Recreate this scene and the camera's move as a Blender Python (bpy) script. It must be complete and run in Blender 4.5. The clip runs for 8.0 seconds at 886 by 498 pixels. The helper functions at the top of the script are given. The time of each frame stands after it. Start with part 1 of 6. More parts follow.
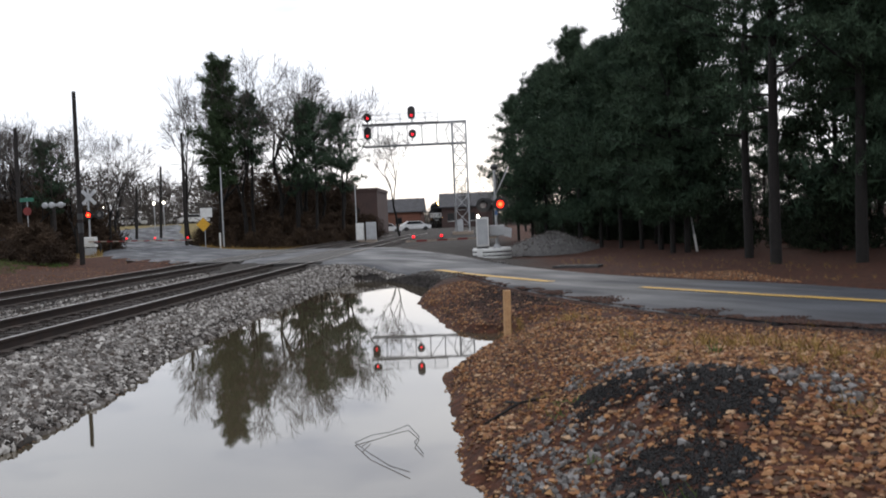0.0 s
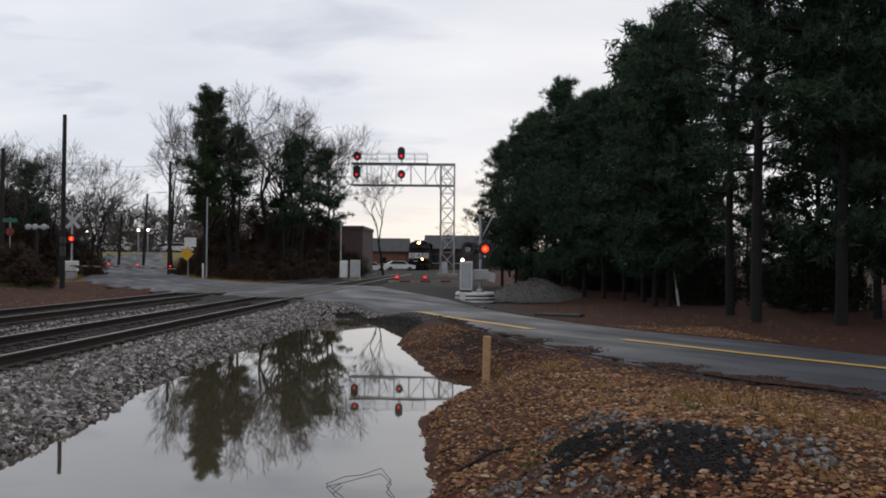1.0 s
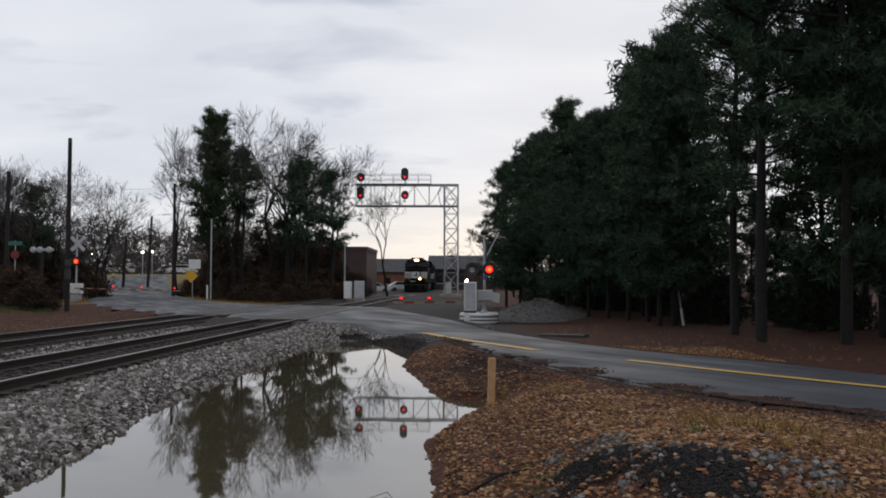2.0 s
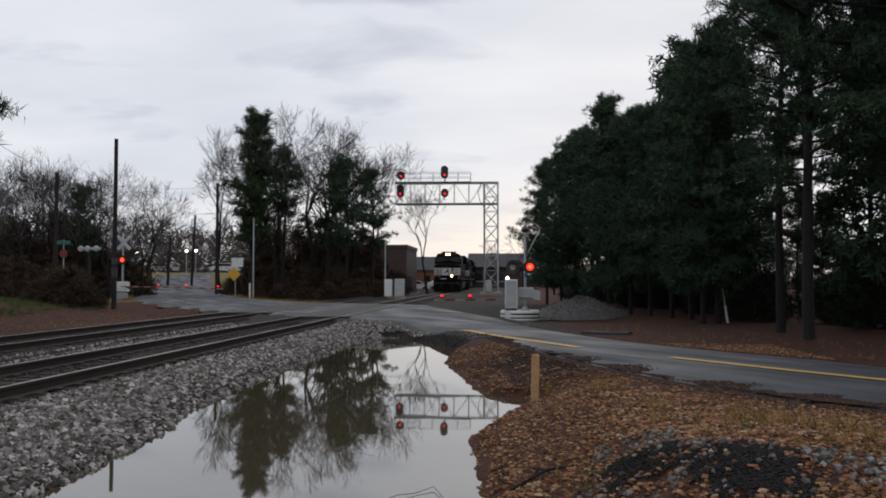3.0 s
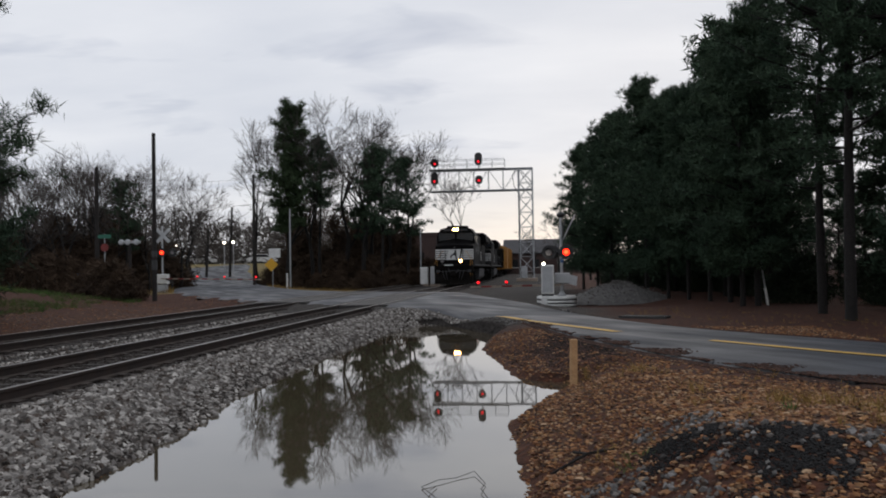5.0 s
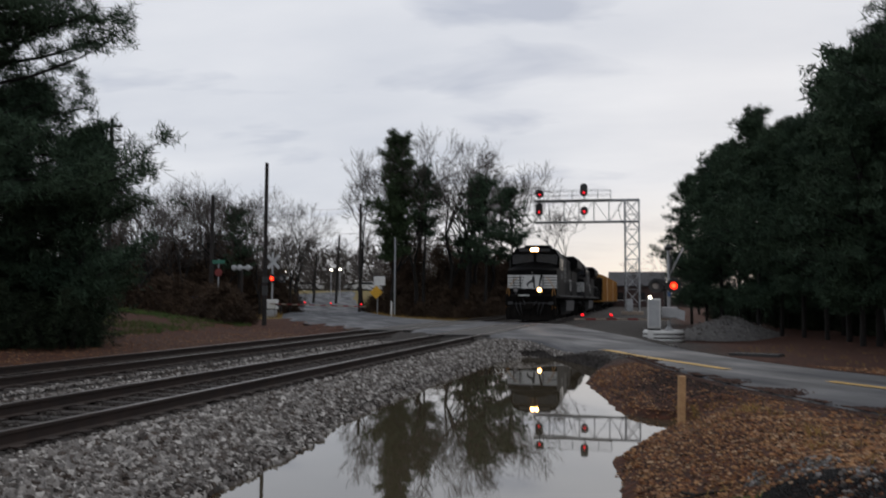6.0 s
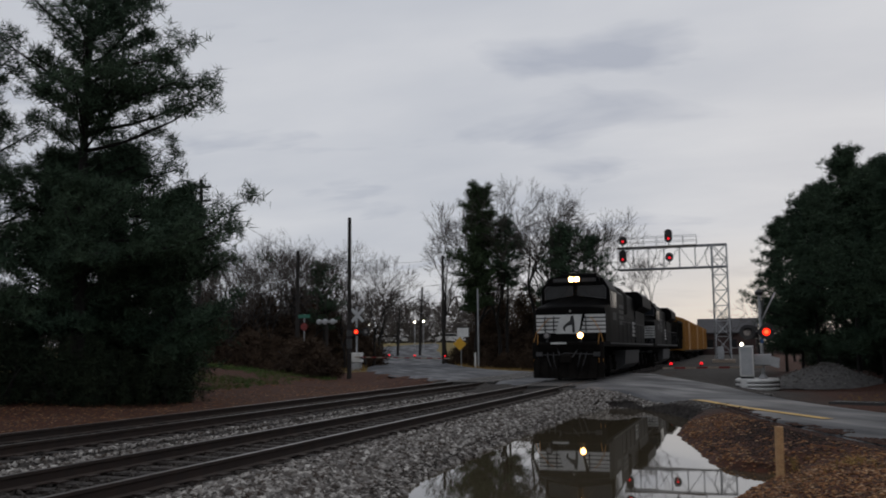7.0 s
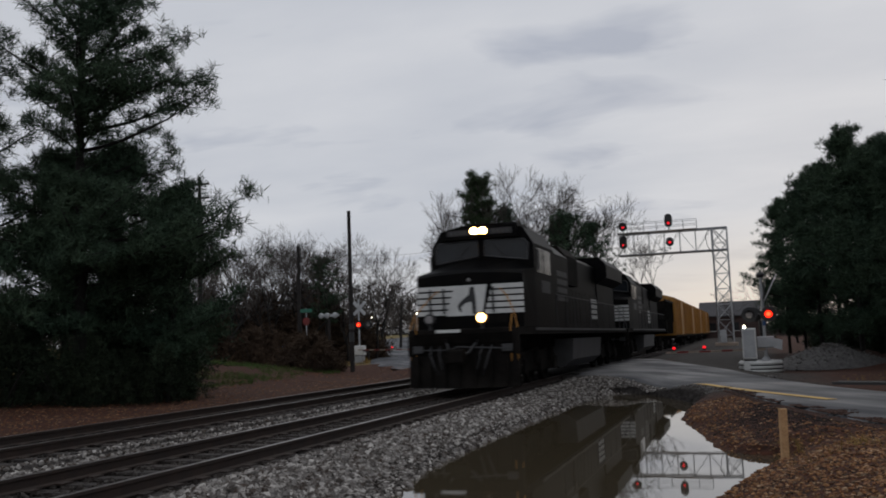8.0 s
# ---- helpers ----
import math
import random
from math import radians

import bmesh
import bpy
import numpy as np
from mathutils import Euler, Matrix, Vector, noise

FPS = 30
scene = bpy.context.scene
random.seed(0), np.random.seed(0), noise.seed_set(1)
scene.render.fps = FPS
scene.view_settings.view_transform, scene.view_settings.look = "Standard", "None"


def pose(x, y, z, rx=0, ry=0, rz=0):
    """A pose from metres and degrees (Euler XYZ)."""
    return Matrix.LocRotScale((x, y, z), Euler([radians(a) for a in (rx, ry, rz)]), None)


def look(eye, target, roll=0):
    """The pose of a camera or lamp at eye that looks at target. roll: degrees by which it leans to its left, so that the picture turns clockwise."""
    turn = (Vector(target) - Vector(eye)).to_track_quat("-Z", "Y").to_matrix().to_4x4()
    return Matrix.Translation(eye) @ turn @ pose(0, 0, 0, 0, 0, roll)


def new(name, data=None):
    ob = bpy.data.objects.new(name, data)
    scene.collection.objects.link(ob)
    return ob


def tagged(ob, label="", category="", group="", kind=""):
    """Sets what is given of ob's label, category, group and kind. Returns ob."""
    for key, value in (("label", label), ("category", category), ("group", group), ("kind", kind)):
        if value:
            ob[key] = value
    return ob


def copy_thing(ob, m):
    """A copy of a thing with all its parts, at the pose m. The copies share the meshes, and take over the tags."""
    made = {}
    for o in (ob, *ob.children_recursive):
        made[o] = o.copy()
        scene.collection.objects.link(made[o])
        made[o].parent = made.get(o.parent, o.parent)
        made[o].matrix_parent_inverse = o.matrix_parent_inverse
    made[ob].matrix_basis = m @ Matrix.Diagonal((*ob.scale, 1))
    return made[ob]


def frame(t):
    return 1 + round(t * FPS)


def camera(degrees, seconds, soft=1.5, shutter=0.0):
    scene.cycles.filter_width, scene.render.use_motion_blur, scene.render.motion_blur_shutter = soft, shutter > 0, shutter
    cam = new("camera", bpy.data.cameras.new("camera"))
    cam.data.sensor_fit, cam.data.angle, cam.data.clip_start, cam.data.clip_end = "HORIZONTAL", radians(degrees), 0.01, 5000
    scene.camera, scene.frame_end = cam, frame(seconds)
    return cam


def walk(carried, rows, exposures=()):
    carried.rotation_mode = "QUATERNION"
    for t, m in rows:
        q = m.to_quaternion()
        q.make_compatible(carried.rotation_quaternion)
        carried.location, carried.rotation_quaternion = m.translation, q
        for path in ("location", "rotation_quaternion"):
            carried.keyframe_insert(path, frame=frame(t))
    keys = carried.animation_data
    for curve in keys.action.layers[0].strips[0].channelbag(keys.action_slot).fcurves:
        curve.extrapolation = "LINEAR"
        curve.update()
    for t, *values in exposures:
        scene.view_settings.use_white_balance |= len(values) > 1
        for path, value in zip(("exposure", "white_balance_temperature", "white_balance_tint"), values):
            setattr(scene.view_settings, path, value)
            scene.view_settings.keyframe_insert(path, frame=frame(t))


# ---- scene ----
cam = camera(52.78, 8.0, soft=1.8, shutter=0.4)
walk(cam, [
    (0, pose(0.047, 0.068, 1.769, 88.236, 2.363, 2.424)),
    (0.5, pose(0.046, 0.033, 1.787, 90.463, 0.002, 2.314)),
    (1, pose(0.055, 0.050, 1.788, 90.898, -0.533, 1.425)),
    (1.2, pose(0.052, 0.048, 1.797, 91.146, -0.597, 1.036)),
    (2.3, pose(0.045, 0.006, 1.814, 92.318, 0.028, 2.315)),
    (2.5, pose(0.028, 0.004, 1.804, 92.048, -0.222, 3.205)),
    (3, pose(-0.004, -0.012, 1.794, 92.054, -0.124, 4.210)),
    (3.5, pose(-0.014, -0.048, 1.788, 92.331, 0.217, 5.379)),
    (4, pose(0.007, 0.003, 1.770, 90.332, 1.354, 4.341)),
    (4.2, pose(0.001, 0.000, 1.775, 90.100, 1.413, 4.441)),
    (5.3, pose(-0.015, -0.043, 1.783, 91.716, 0.956, 8.018)),
    (5.5, pose(-0.014, -0.051, 1.773, 91.887, 1.106, 9.320)),
    (6, pose(-0.039, -0.077, 1.794, 93.209, -0.355, 13.068)),
    (6.5, pose(-0.039, -0.068, 1.813, 96.347, 0.039, 15.154)),
    (7, pose(-0.031, 0.017, 1.793, 96.484, 0.554, 18.446)),
    (7.5, pose(-0.024, 0.021, 1.808, 95.729, 0.707, 19.825)),
    (8, pose(-0.018, 0.072, 1.799, 95.893, 2.085, 18.649)),
], exposures=[(0, 0.68), (0.3, 0.4), (0.6, 0.12), (1, 0.02), (2.5, -0.03), (4, -0.02), (5.5, -0.07), (6, -0.12), (6.5, -0.35), (7.5, -0.46), (8, -0.42)])

# ---- sky and sun ----
SUN_EL, SUN_ROT = radians(14), radians(8)
world = bpy.data.worlds.new("overcast_dusk")
scene.world = world
world.use_nodes = True


def build_world():
    nt = world.node_tree
    nt.nodes.clear()
    N, L = nt.nodes.new, nt.links.new
    out, bg = N("ShaderNodeOutputWorld"), N("ShaderNodeBackground")
    sky = N("ShaderNodeTexSky")
    sky.sky_type, sky.sun_disc = "NISHITA", False
    sky.sun_elevation, sky.sun_rotation = SUN_EL, SUN_ROT
    tc = N("ShaderNodeTexCoord")
    sep = N("ShaderNodeSeparateXYZ")
    L(tc.outputs["Generated"], sep.inputs[0])
    # clouds lie on a flat layer: project the direction on it
    up = N("ShaderNodeMath"); up.operation = "ADD"; up.inputs[1].default_value = 0.16
    L(sep.outputs["Z"], up.inputs[0])
    mx = N("ShaderNodeMath"); mx.operation = "MAXIMUM"; mx.inputs[1].default_value = 0.05
    L(up.outputs[0], mx.inputs[0])
    div = N("ShaderNodeVectorMath"); div.operation = "DIVIDE"
    comb = N("ShaderNodeCombineXYZ")
    for k in range(3):
        L(mx.outputs[0], comb.inputs[k])
    L(tc.outputs["Generated"], div.inputs[0]); L(comb.outputs[0], div.inputs[1])
    n1 = N("ShaderNodeTexNoise"); n1.inputs["Scale"].default_value = 1.5; n1.inputs["Detail"].default_value = 6; n1.inputs["Roughness"].default_value = 0.5
    n2 = N("ShaderNodeTexNoise"); n2.inputs["Scale"].default_value = 2.6; n2.inputs["Detail"].default_value = 4; n2.inputs["Distortion"].default_value = 0.3
    mp = N("ShaderNodeMapping"); mp.inputs["Scale"].default_value = (0.7, 1.1, 1); mp.inputs["Location"].default_value = (1.7, 0.4, 0)
    L(div.outputs[0], mp.inputs[0]); L(mp.outputs[0], n1.inputs["Vector"]); L(mp.outputs[0], n2.inputs["Vector"])
    r1 = N("ShaderNodeValToRGB")
    r1.color_ramp.elements[0].position, r1.color_ramp.elements[0].color = 0.3, (0.64, 0.675, 0.755, 1)
    r1.color_ramp.elements[1].position, r1.color_ramp.elements[1].color = 0.7, (0.82, 0.838, 0.89, 1)
    L(n1.outputs[0], r1.inputs[0])
    r2 = N("ShaderNodeValToRGB")
    r2.color_ramp.elements[0].position, r2.color_ramp.elements[0].color = 0.28, (0.74, 0.765, 0.82, 1)
    r2.color_ramp.elements[1].position, r2.color_ramp.elements[1].color = 0.44, (1, 1, 1, 1)
    L(n2.outputs[0], r2.inputs[0])
    mul = N("ShaderNodeMix"); mul.data_type = "RGBA"; mul.blend_type = "MULTIPLY"; mul.inputs["Factor"].default_value = 1
    L(r1.outputs[0], mul.inputs[6]); L(r2.outputs[0], mul.inputs[7])
    # a pale warm band over the horizon where the sun has gone down
    dot = N("ShaderNodeVectorMath"); dot.operation = "DOT_PRODUCT"; dot.inputs[1].default_value = (0.02, 1, 0.0)
    L(tc.outputs["Generated"], dot.inputs[0])
    pw = N("ShaderNodeMath"); pw.operation = "POWER"; pw.inputs[1].default_value = 26; pw.use_clamp = True
    L(dot.outputs["Value"], pw.inputs[0])
    low = N("ShaderNodeMapRange"); low.inputs[1].default_value = 0.02; low.inputs[2].default_value = 0.13; low.inputs[3].default_value = 1; low.inputs[4].default_value = 0
    L(sep.outputs["Z"], low.inputs[0])
    band = N("ShaderNodeMath"); band.operation = "MULTIPLY"
    L(pw.outputs[0], band.inputs[0]); L(low.outputs[0], band.inputs[1])
    warm = N("ShaderNodeMix"); warm.data_type = "RGBA"; warm.inputs[7].default_value = (0.93, 0.86, 0.79, 1)
    L(band.outputs[0], warm.inputs[0]); L(mul.outputs[2], warm.inputs[6])
    sk = N("ShaderNodeMix"); sk.data_type = "RGBA"; sk.blend_type = "ADD"; sk.inputs[0].default_value = 0.0035
    L(warm.outputs[2], sk.inputs[6]); L(sky.outputs[0], sk.inputs[7])
    L(sk.outputs[2], bg.inputs["Color"])
    bg.inputs["Strength"].default_value = 1.0
    L(bg.outputs[0], out.inputs[0])


build_world()
sun_data = bpy.data.lights.new("sun", "SUN")
sun_data.energy, sun_data.angle, sun_data.color = 0.5, radians(20), (1, 0.93, 0.85)
sun = new("sun", sun_data)
sun.matrix_world = look((0, 0, 60), (-20 * math.sin(SUN_ROT), -20, 60 - 20 * math.tan(radians(40))))


# ---- materials ----
def mat(name, c1, c2=None, rough=0.8, metal=0.0, scale=3.0, fine=40.0, bump=0.3, dist=0.01, island=0.0, spec=0.5, dirt=None, obj=0.0, detail=6.0, smear=0.5):
    m = bpy.data.materials.new(name)
    m.use_nodes = True
    nt = m.node_tree
    N, L = nt.nodes.new, nt.links.new
    b = nt.nodes["Principled BSDF"]
    c2 = c2 or tuple(x * 0.7 for x in c1)
    tc = N("ShaderNodeTexCoord")
    n1 = N("ShaderNodeTexNoise"); n1.inputs["Scale"].default_value = scale; n1.inputs["Detail"].default_value = detail
    n2 = N("ShaderNodeTexNoise"); n2.inputs["Scale"].default_value = fine; n2.inputs["Detail"].default_value = 3
    L(tc.outputs["Object"], n1.inputs["Vector"]); L(tc.outputs["Object"], n2.inputs["Vector"])
    ramp = N("ShaderNodeMapRange"); ramp.inputs[1].default_value = 0.33; ramp.inputs[2].default_value = 0.67
    L(n1.outputs[0], ramp.inputs[0])
    mix = N("ShaderNodeMix"); mix.data_type = "RGBA"
    mix.inputs[6].default_value, mix.inputs[7].default_value = (*c1, 1), (*c2, 1)
    L(ramp.outputs[0], mix.inputs[0])
    g = N("ShaderNodeMapRange"); g.inputs[1].default_value = 0.3; g.inputs[2].default_value = 0.7
    g.inputs[3].default_value, g.inputs[4].default_value = 1 - smear * 0.5, 1 + smear * 0.4
    L(n2.outputs[0], g.inputs[0])
    mul = N("ShaderNodeVectorMath"); mul.operation = "SCALE"
    L(mix.outputs[2], mul.inputs[0]); L(g.outputs[0], mul.inputs["Scale"])
    last = mul.outputs[0]
    if island or obj:
        src = N("ShaderNodeNewGeometry").outputs["Random Per Island"] if island else N("ShaderNodeObjectInfo").outputs["Random"]
        k = island or obj
        v = N("ShaderNodeMapRange"); v.inputs[3].default_value, v.inputs[4].default_value = 1 - k, 1 + k
        L(src, v.inputs[0])
        m2 = N("ShaderNodeVectorMath"); m2.operation = "SCALE"
        L(last, m2.inputs[0]); L(v.outputs[0], m2.inputs["Scale"])
        last = m2.outputs[0]
    L(last, b.inputs["Base Color"])
    b.inputs["Roughness"].default_value, b.inputs["Metallic"].default_value = rough, metal
    b.inputs["Specular IOR Level"].default_value = spec
    if bump:
        bp = N("ShaderNodeBump"); bp.inputs["Strength"].default_value = bump; bp.inputs["Distance"].default_value = dist
        L(n2.outputs[0], bp.inputs["Height"]); L(bp.outputs[0], b.inputs["Normal"])
    return m


def ramp_mat(name, stops, rough=0.9):
    """Stones, chips or leaves, each of its own colour."""
    m = bpy.data.materials.new(name)
    m.use_nodes = True
    nt = m.node_tree
    N, L = nt.nodes.new, nt.links.new
    b = nt.nodes["Principled BSDF"]
    r = N("ShaderNodeValToRGB")
    e = r.color_ramp.elements
    while len(e) < len(stops):
        e.new(0.5)
    for k, c in enumerate(stops):
        e[k].position, e[k].color = k / (len(stops) - 1), (*c, 1)
    L(N("ShaderNodeNewGeometry").outputs["Random Per Island"], r.inputs[0])
    n = N("ShaderNodeTexNoise"); n.inputs["Scale"].default_value = 60
    L(N("ShaderNodeTexCoord").outputs["Object"], n.inputs["Vector"])
    g = N("ShaderNodeMapRange"); g.inputs[3].default_value, g.inputs[4].default_value = 0.6, 1.35
    L(n.outputs[0], g.inputs[0])
    mul = N("ShaderNodeVectorMath"); mul.operation = "SCALE"
    L(r.outputs[0], mul.inputs[0]); L(g.outputs[0], mul.inputs["Scale"])
    L(mul.outputs[0], b.inputs["Base Color"])
    b.inputs["Roughness"].default_value = rough
    b.inputs["Specular IOR Level"].default_value = 0.25
    return m


def glow(name, colour, strength):
    m = bpy.data.materials.new(name)
    m.use_nodes = True
    b = m.node_tree.nodes["Principled BSDF"]
    b.inputs["Base Color"].default_value = (*[c * 0.5 for c in colour], 1)
    b.inputs["Emission Color"].default_value = (*colour, 1)
    b.inputs["Emission Strength"].default_value = strength
    return m


M = dict(
    rail_side=mat("rusty_rail", (0.03, 0.017, 0.012), (0.017, 0.011, 0.009), 0.85, 0.0, 4, 60, 0.3, 0.003),
    rail_top=mat("worn_steel", (0.3, 0.28, 0.27), (0.16, 0.14, 0.13), 0.38, 1.0, 3, 90, 0.05, 0.001, smear=0.15),
    tie=mat("creosoted_timber", (0.026, 0.018, 0.014), (0.013, 0.0095, 0.008), 0.9, 0, 6, 45, 0.6, 0.01, obj=0.35),
    ballast=ramp_mat("ballast_stone", [(0.03, 0.024, 0.02), (0.24, 0.225, 0.21), (0.06, 0.05, 0.044), (0.5, 0.475, 0.44), (0.13, 0.115, 0.105), (0.05, 0.035, 0.026), (0.36, 0.34, 0.315)]),
    dirty_ballast=ramp_mat("oily_ballast", [(0.014, 0.011, 0.009), (0.036, 0.03, 0.026), (0.02, 0.015, 0.012), (0.085, 0.077, 0.07), (0.022, 0.015, 0.011)]),
    chips=ramp_mat("leaf_litter", [(0.24, 0.1, 0.038), (0.035, 0.017, 0.012), (0.36, 0.19, 0.085), (0.1, 0.04, 0.02), (0.27, 0.125, 0.052), (0.02, 0.012, 0.009), (0.4, 0.265, 0.16), (0.17, 0.066, 0.028), (0.05, 0.031, 0.023), (0.29, 0.16, 0.07)]),
    tan_leaf=ramp_mat("tan_leaf", [(0.2, 0.1, 0.05), (0.28, 0.17, 0.1), (0.12, 0.06, 0.035), (0.24, 0.12, 0.055)]),
    gravel=ramp_mat("grey_gravel", [(0.035, 0.032, 0.03), (0.15, 0.143, 0.138), (0.06, 0.055, 0.05), (0.24, 0.23, 0.222), (0.07, 0.05, 0.036)]),
    asphalt=None,
    crossing=mat("rubber_crossing_panel", (0.022, 0.021, 0.021), (0.04, 0.037, 0.034), 0.8, 0, 2, 30, 0.3, 0.005),
    yellow_paint=mat("worn_yellow_paint", (0.55, 0.33, 0.05), (0.42, 0.26, 0.06), 0.7, 0, 5, 40, 0.2, 0.002),
    white_paint=mat("white_paint", (0.72, 0.72, 0.7), (0.6, 0.6, 0.58), 0.55, 0, 3, 50, 0.1, 0.002, smear=0.2),
    grey_paint=mat("aluminium_paint", (0.45, 0.46, 0.47), (0.36, 0.37, 0.38), 0.5, 0.4, 3, 50, 0.1, 0.002, smear=0.2),
    steel=mat("galvanised_steel", (0.42, 0.43, 0.44), (0.32, 0.33, 0.34), 0.45, 0.5, 3, 60, 0.1, 0.002, smear=0.2),
    black=mat("black_enamel", (0.012, 0.012, 0.013), (0.018, 0.018, 0.019), 0.5, 0, 3, 50, 0.1, 0.002),
    loco=mat("black_engine_paint", (0.0025, 0.0025, 0.003), (0.006, 0.0055, 0.005), 0.5, 0, 1.2, 30, 0.08, 0.003, spec=0.04),
    loco_dirty=mat("sooty_underframe", (0.007, 0.0065, 0.006), (0.016, 0.014, 0.0125), 0.85, 0, 2.5, 30, 0.3, 0.005, spec=0.04),
    tank=mat("dusty_tank", (0.05, 0.05, 0.054), (0.033, 0.033, 0.033), 0.6, 0, 1.5, 30, 0.1, 0.003),
    loco_white=mat("dulled_white_paint", (0.62, 0.62, 0.6), (0.48, 0.48, 0.47), 0.5, 0, 2, 30, 0.05, 0.002, smear=0.2),
    hand_yellow=mat("handrail_yellow", (0.42, 0.19, 0.02), (0.3, 0.13, 0.02), 0.5, 0, 4, 40, 0.1, 0.002),
    car_yellow=mat("boxcar_yellow", (0.36, 0.17, 0.022), (0.25, 0.11, 0.018), 0.6, 0, 1.2, 20, 0.1, 0.004),
    glass=mat("dark_glass", (0.012, 0.014, 0.017), (0.02, 0.023, 0.027), 0.14, 0, 2, 10, 0, spec=0.22, smear=0.0),
    pole=mat("old_pole_timber", (0.024, 0.019, 0.017), (0.014, 0.012, 0.011), 0.9, 0, 3, 40, 0.5, 0.01),
    stake=mat("fresh_timber", (0.45, 0.27, 0.13), (0.36, 0.2, 0.09), 0.8, 0, 8, 60, 0.3, 0.003),
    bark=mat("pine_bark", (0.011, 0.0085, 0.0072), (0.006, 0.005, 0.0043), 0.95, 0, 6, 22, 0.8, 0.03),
    twig=mat("bare_twigs", (0.075, 0.064, 0.057), (0.05, 0.042, 0.037), 0.95, 0, 2, 20, 0.2, 0.01),
    needles=mat("pine_needles", (0.034, 0.058, 0.038), (0.052, 0.08, 0.047), 0.8, 0, 0.5, 8, 0, island=0.5, spec=0.1),
    needles_green=mat("young_needles", (0.03, 0.052, 0.022), (0.044, 0.066, 0.03), 0.75, 0, 0.5, 8, 0, island=0.4, spec=0.2),
    # bush leaf far darker than the needles: the shade under the pines is in its colour
    shade_leaf=mat("shade_darkened_leaf", (0.014, 0.022, 0.013), (0.022, 0.03, 0.016), 0.8, 0, 0.5, 8, 0, island=0.4, spec=0.1),
    scrub=mat("dead_scrub", (0.075, 0.05, 0.033), (0.045, 0.032, 0.024), 0.95, 0, 0.5, 8, 0, island=0.4, spec=0.1),
    grass=mat("winter_grass", (0.27, 0.17, 0.06), (0.17, 0.115, 0.04), 0.9, 0, 0.7, 8, 0, island=0.4, spec=0.1),
    green=mat("green_grass", (0.065, 0.12, 0.035), (0.1, 0.12, 0.04), 0.9, 0, 0.7, 8, 0, island=0.4, spec=0.1),
    brick=mat("red_brick", (0.2, 0.085, 0.06), (0.15, 0.07, 0.05), 0.9, 0, 0.8, 25, 0.3, 0.01),
    brick_dark=mat("brown_brick", (0.07, 0.042, 0.037), (0.052, 0.033, 0.03), 0.9, 0, 0.5, 20, 0.3, 0.01),
    roof=mat("shingle_roof", (0.05, 0.05, 0.056), (0.034, 0.034, 0.038), 0.9, 0, 1.2, 12, 0.3, 0.02),
    tan=mat("tan_siding", (0.33, 0.26, 0.2), (0.26, 0.21, 0.17), 0.85, 0, 1, 14, 0.2, 0.01),
    rubble=mat("gravel_heap", (0.12, 0.115, 0.11), (0.075, 0.07, 0.068), 0.95, 0, 5, 14, 0.9, 0.08),
    sign_yellow=mat("sign_yellow", (0.7, 0.38, 0.02), (0.6, 0.32, 0.02), 0.5, 0, 3, 30, 0),
    red_paint=mat("gate_red", (0.2, 0.018, 0.015), (0.15, 0.015, 0.012), 0.5, 0, 3, 30, 0),
    green_sign=mat("sign_green", (0.02, 0.16, 0.1), (0.02, 0.12, 0.08), 0.5, 0, 3, 30, 0),
    blue=mat("blue_plastic", (0.04, 0.12, 0.3), (0.03, 0.09, 0.24), 0.5, 0, 3, 30, 0),
    car_white=mat("car_white", (0.7, 0.7, 0.7), (0.6, 0.6, 0.6), 0.3, 0, 2, 30, 0),
    car_red=mat("car_red", (0.35, 0.04, 0.03), (0.3, 0.03, 0.03), 0.3, 0, 2, 30, 0),
    lens_dark=mat("unlit_lens", (0.1, 0.1, 0.1), (0.3, 0.28, 0.28), 0.15, 0, 6, 30, 0),
    lamp_red=glow("lit_red_lens", (1, 0.02, 0.006), 3.5),
    lamp_red_hot=glow("lit_red_core", (1, 0.075, 0.02), 4),
    signal_red=glow("signal_red_lens", (1, 0.015, 0.03), 1.6),
    gate_lamp=glow("gate_red_lens", (1, 0.012, 0.02), 1.7),
    headlight=glow("lit_headlight", (1, 0.5, 0.16), 40),
    ditch=glow("lit_ditch_light", (1, 0.5, 0.16), 25),
    lamp_white=glow("lit_street_lamp", (1, 0.88, 0.7), 14),
    water=None,
)


def water_mat():
    m = bpy.data.materials.new("muddy_flood_water")
    m.use_nodes = True
    nt = m.node_tree
    N, L = nt.nodes.new, nt.links.new
    b = nt.nodes["Principled BSDF"]
    b.inputs["Base Color"].default_value = (0.06, 0.048, 0.03, 1)
    b.inputs["Roughness"].default_value = 0.02
    b.inputs["IOR"].default_value = 1.7
    b.inputs["Specular IOR Level"].default_value = 1.0
    n = N("ShaderNodeTexNoise"); n.inputs["Scale"].default_value = 1.6; n.inputs["Detail"].default_value = 2
    L(N("ShaderNodeTexCoord").outputs["Object"], n.inputs["Vector"])
    bp = N("ShaderNodeBump"); bp.inputs["Strength"].default_value = 0.02; bp.inputs["Distance"].default_value = 0.02
    L(n.outputs[0], bp.inputs["Height"]); L(bp.outputs[0], b.inputs["Normal"])
    return m


M["water"] = water_mat()


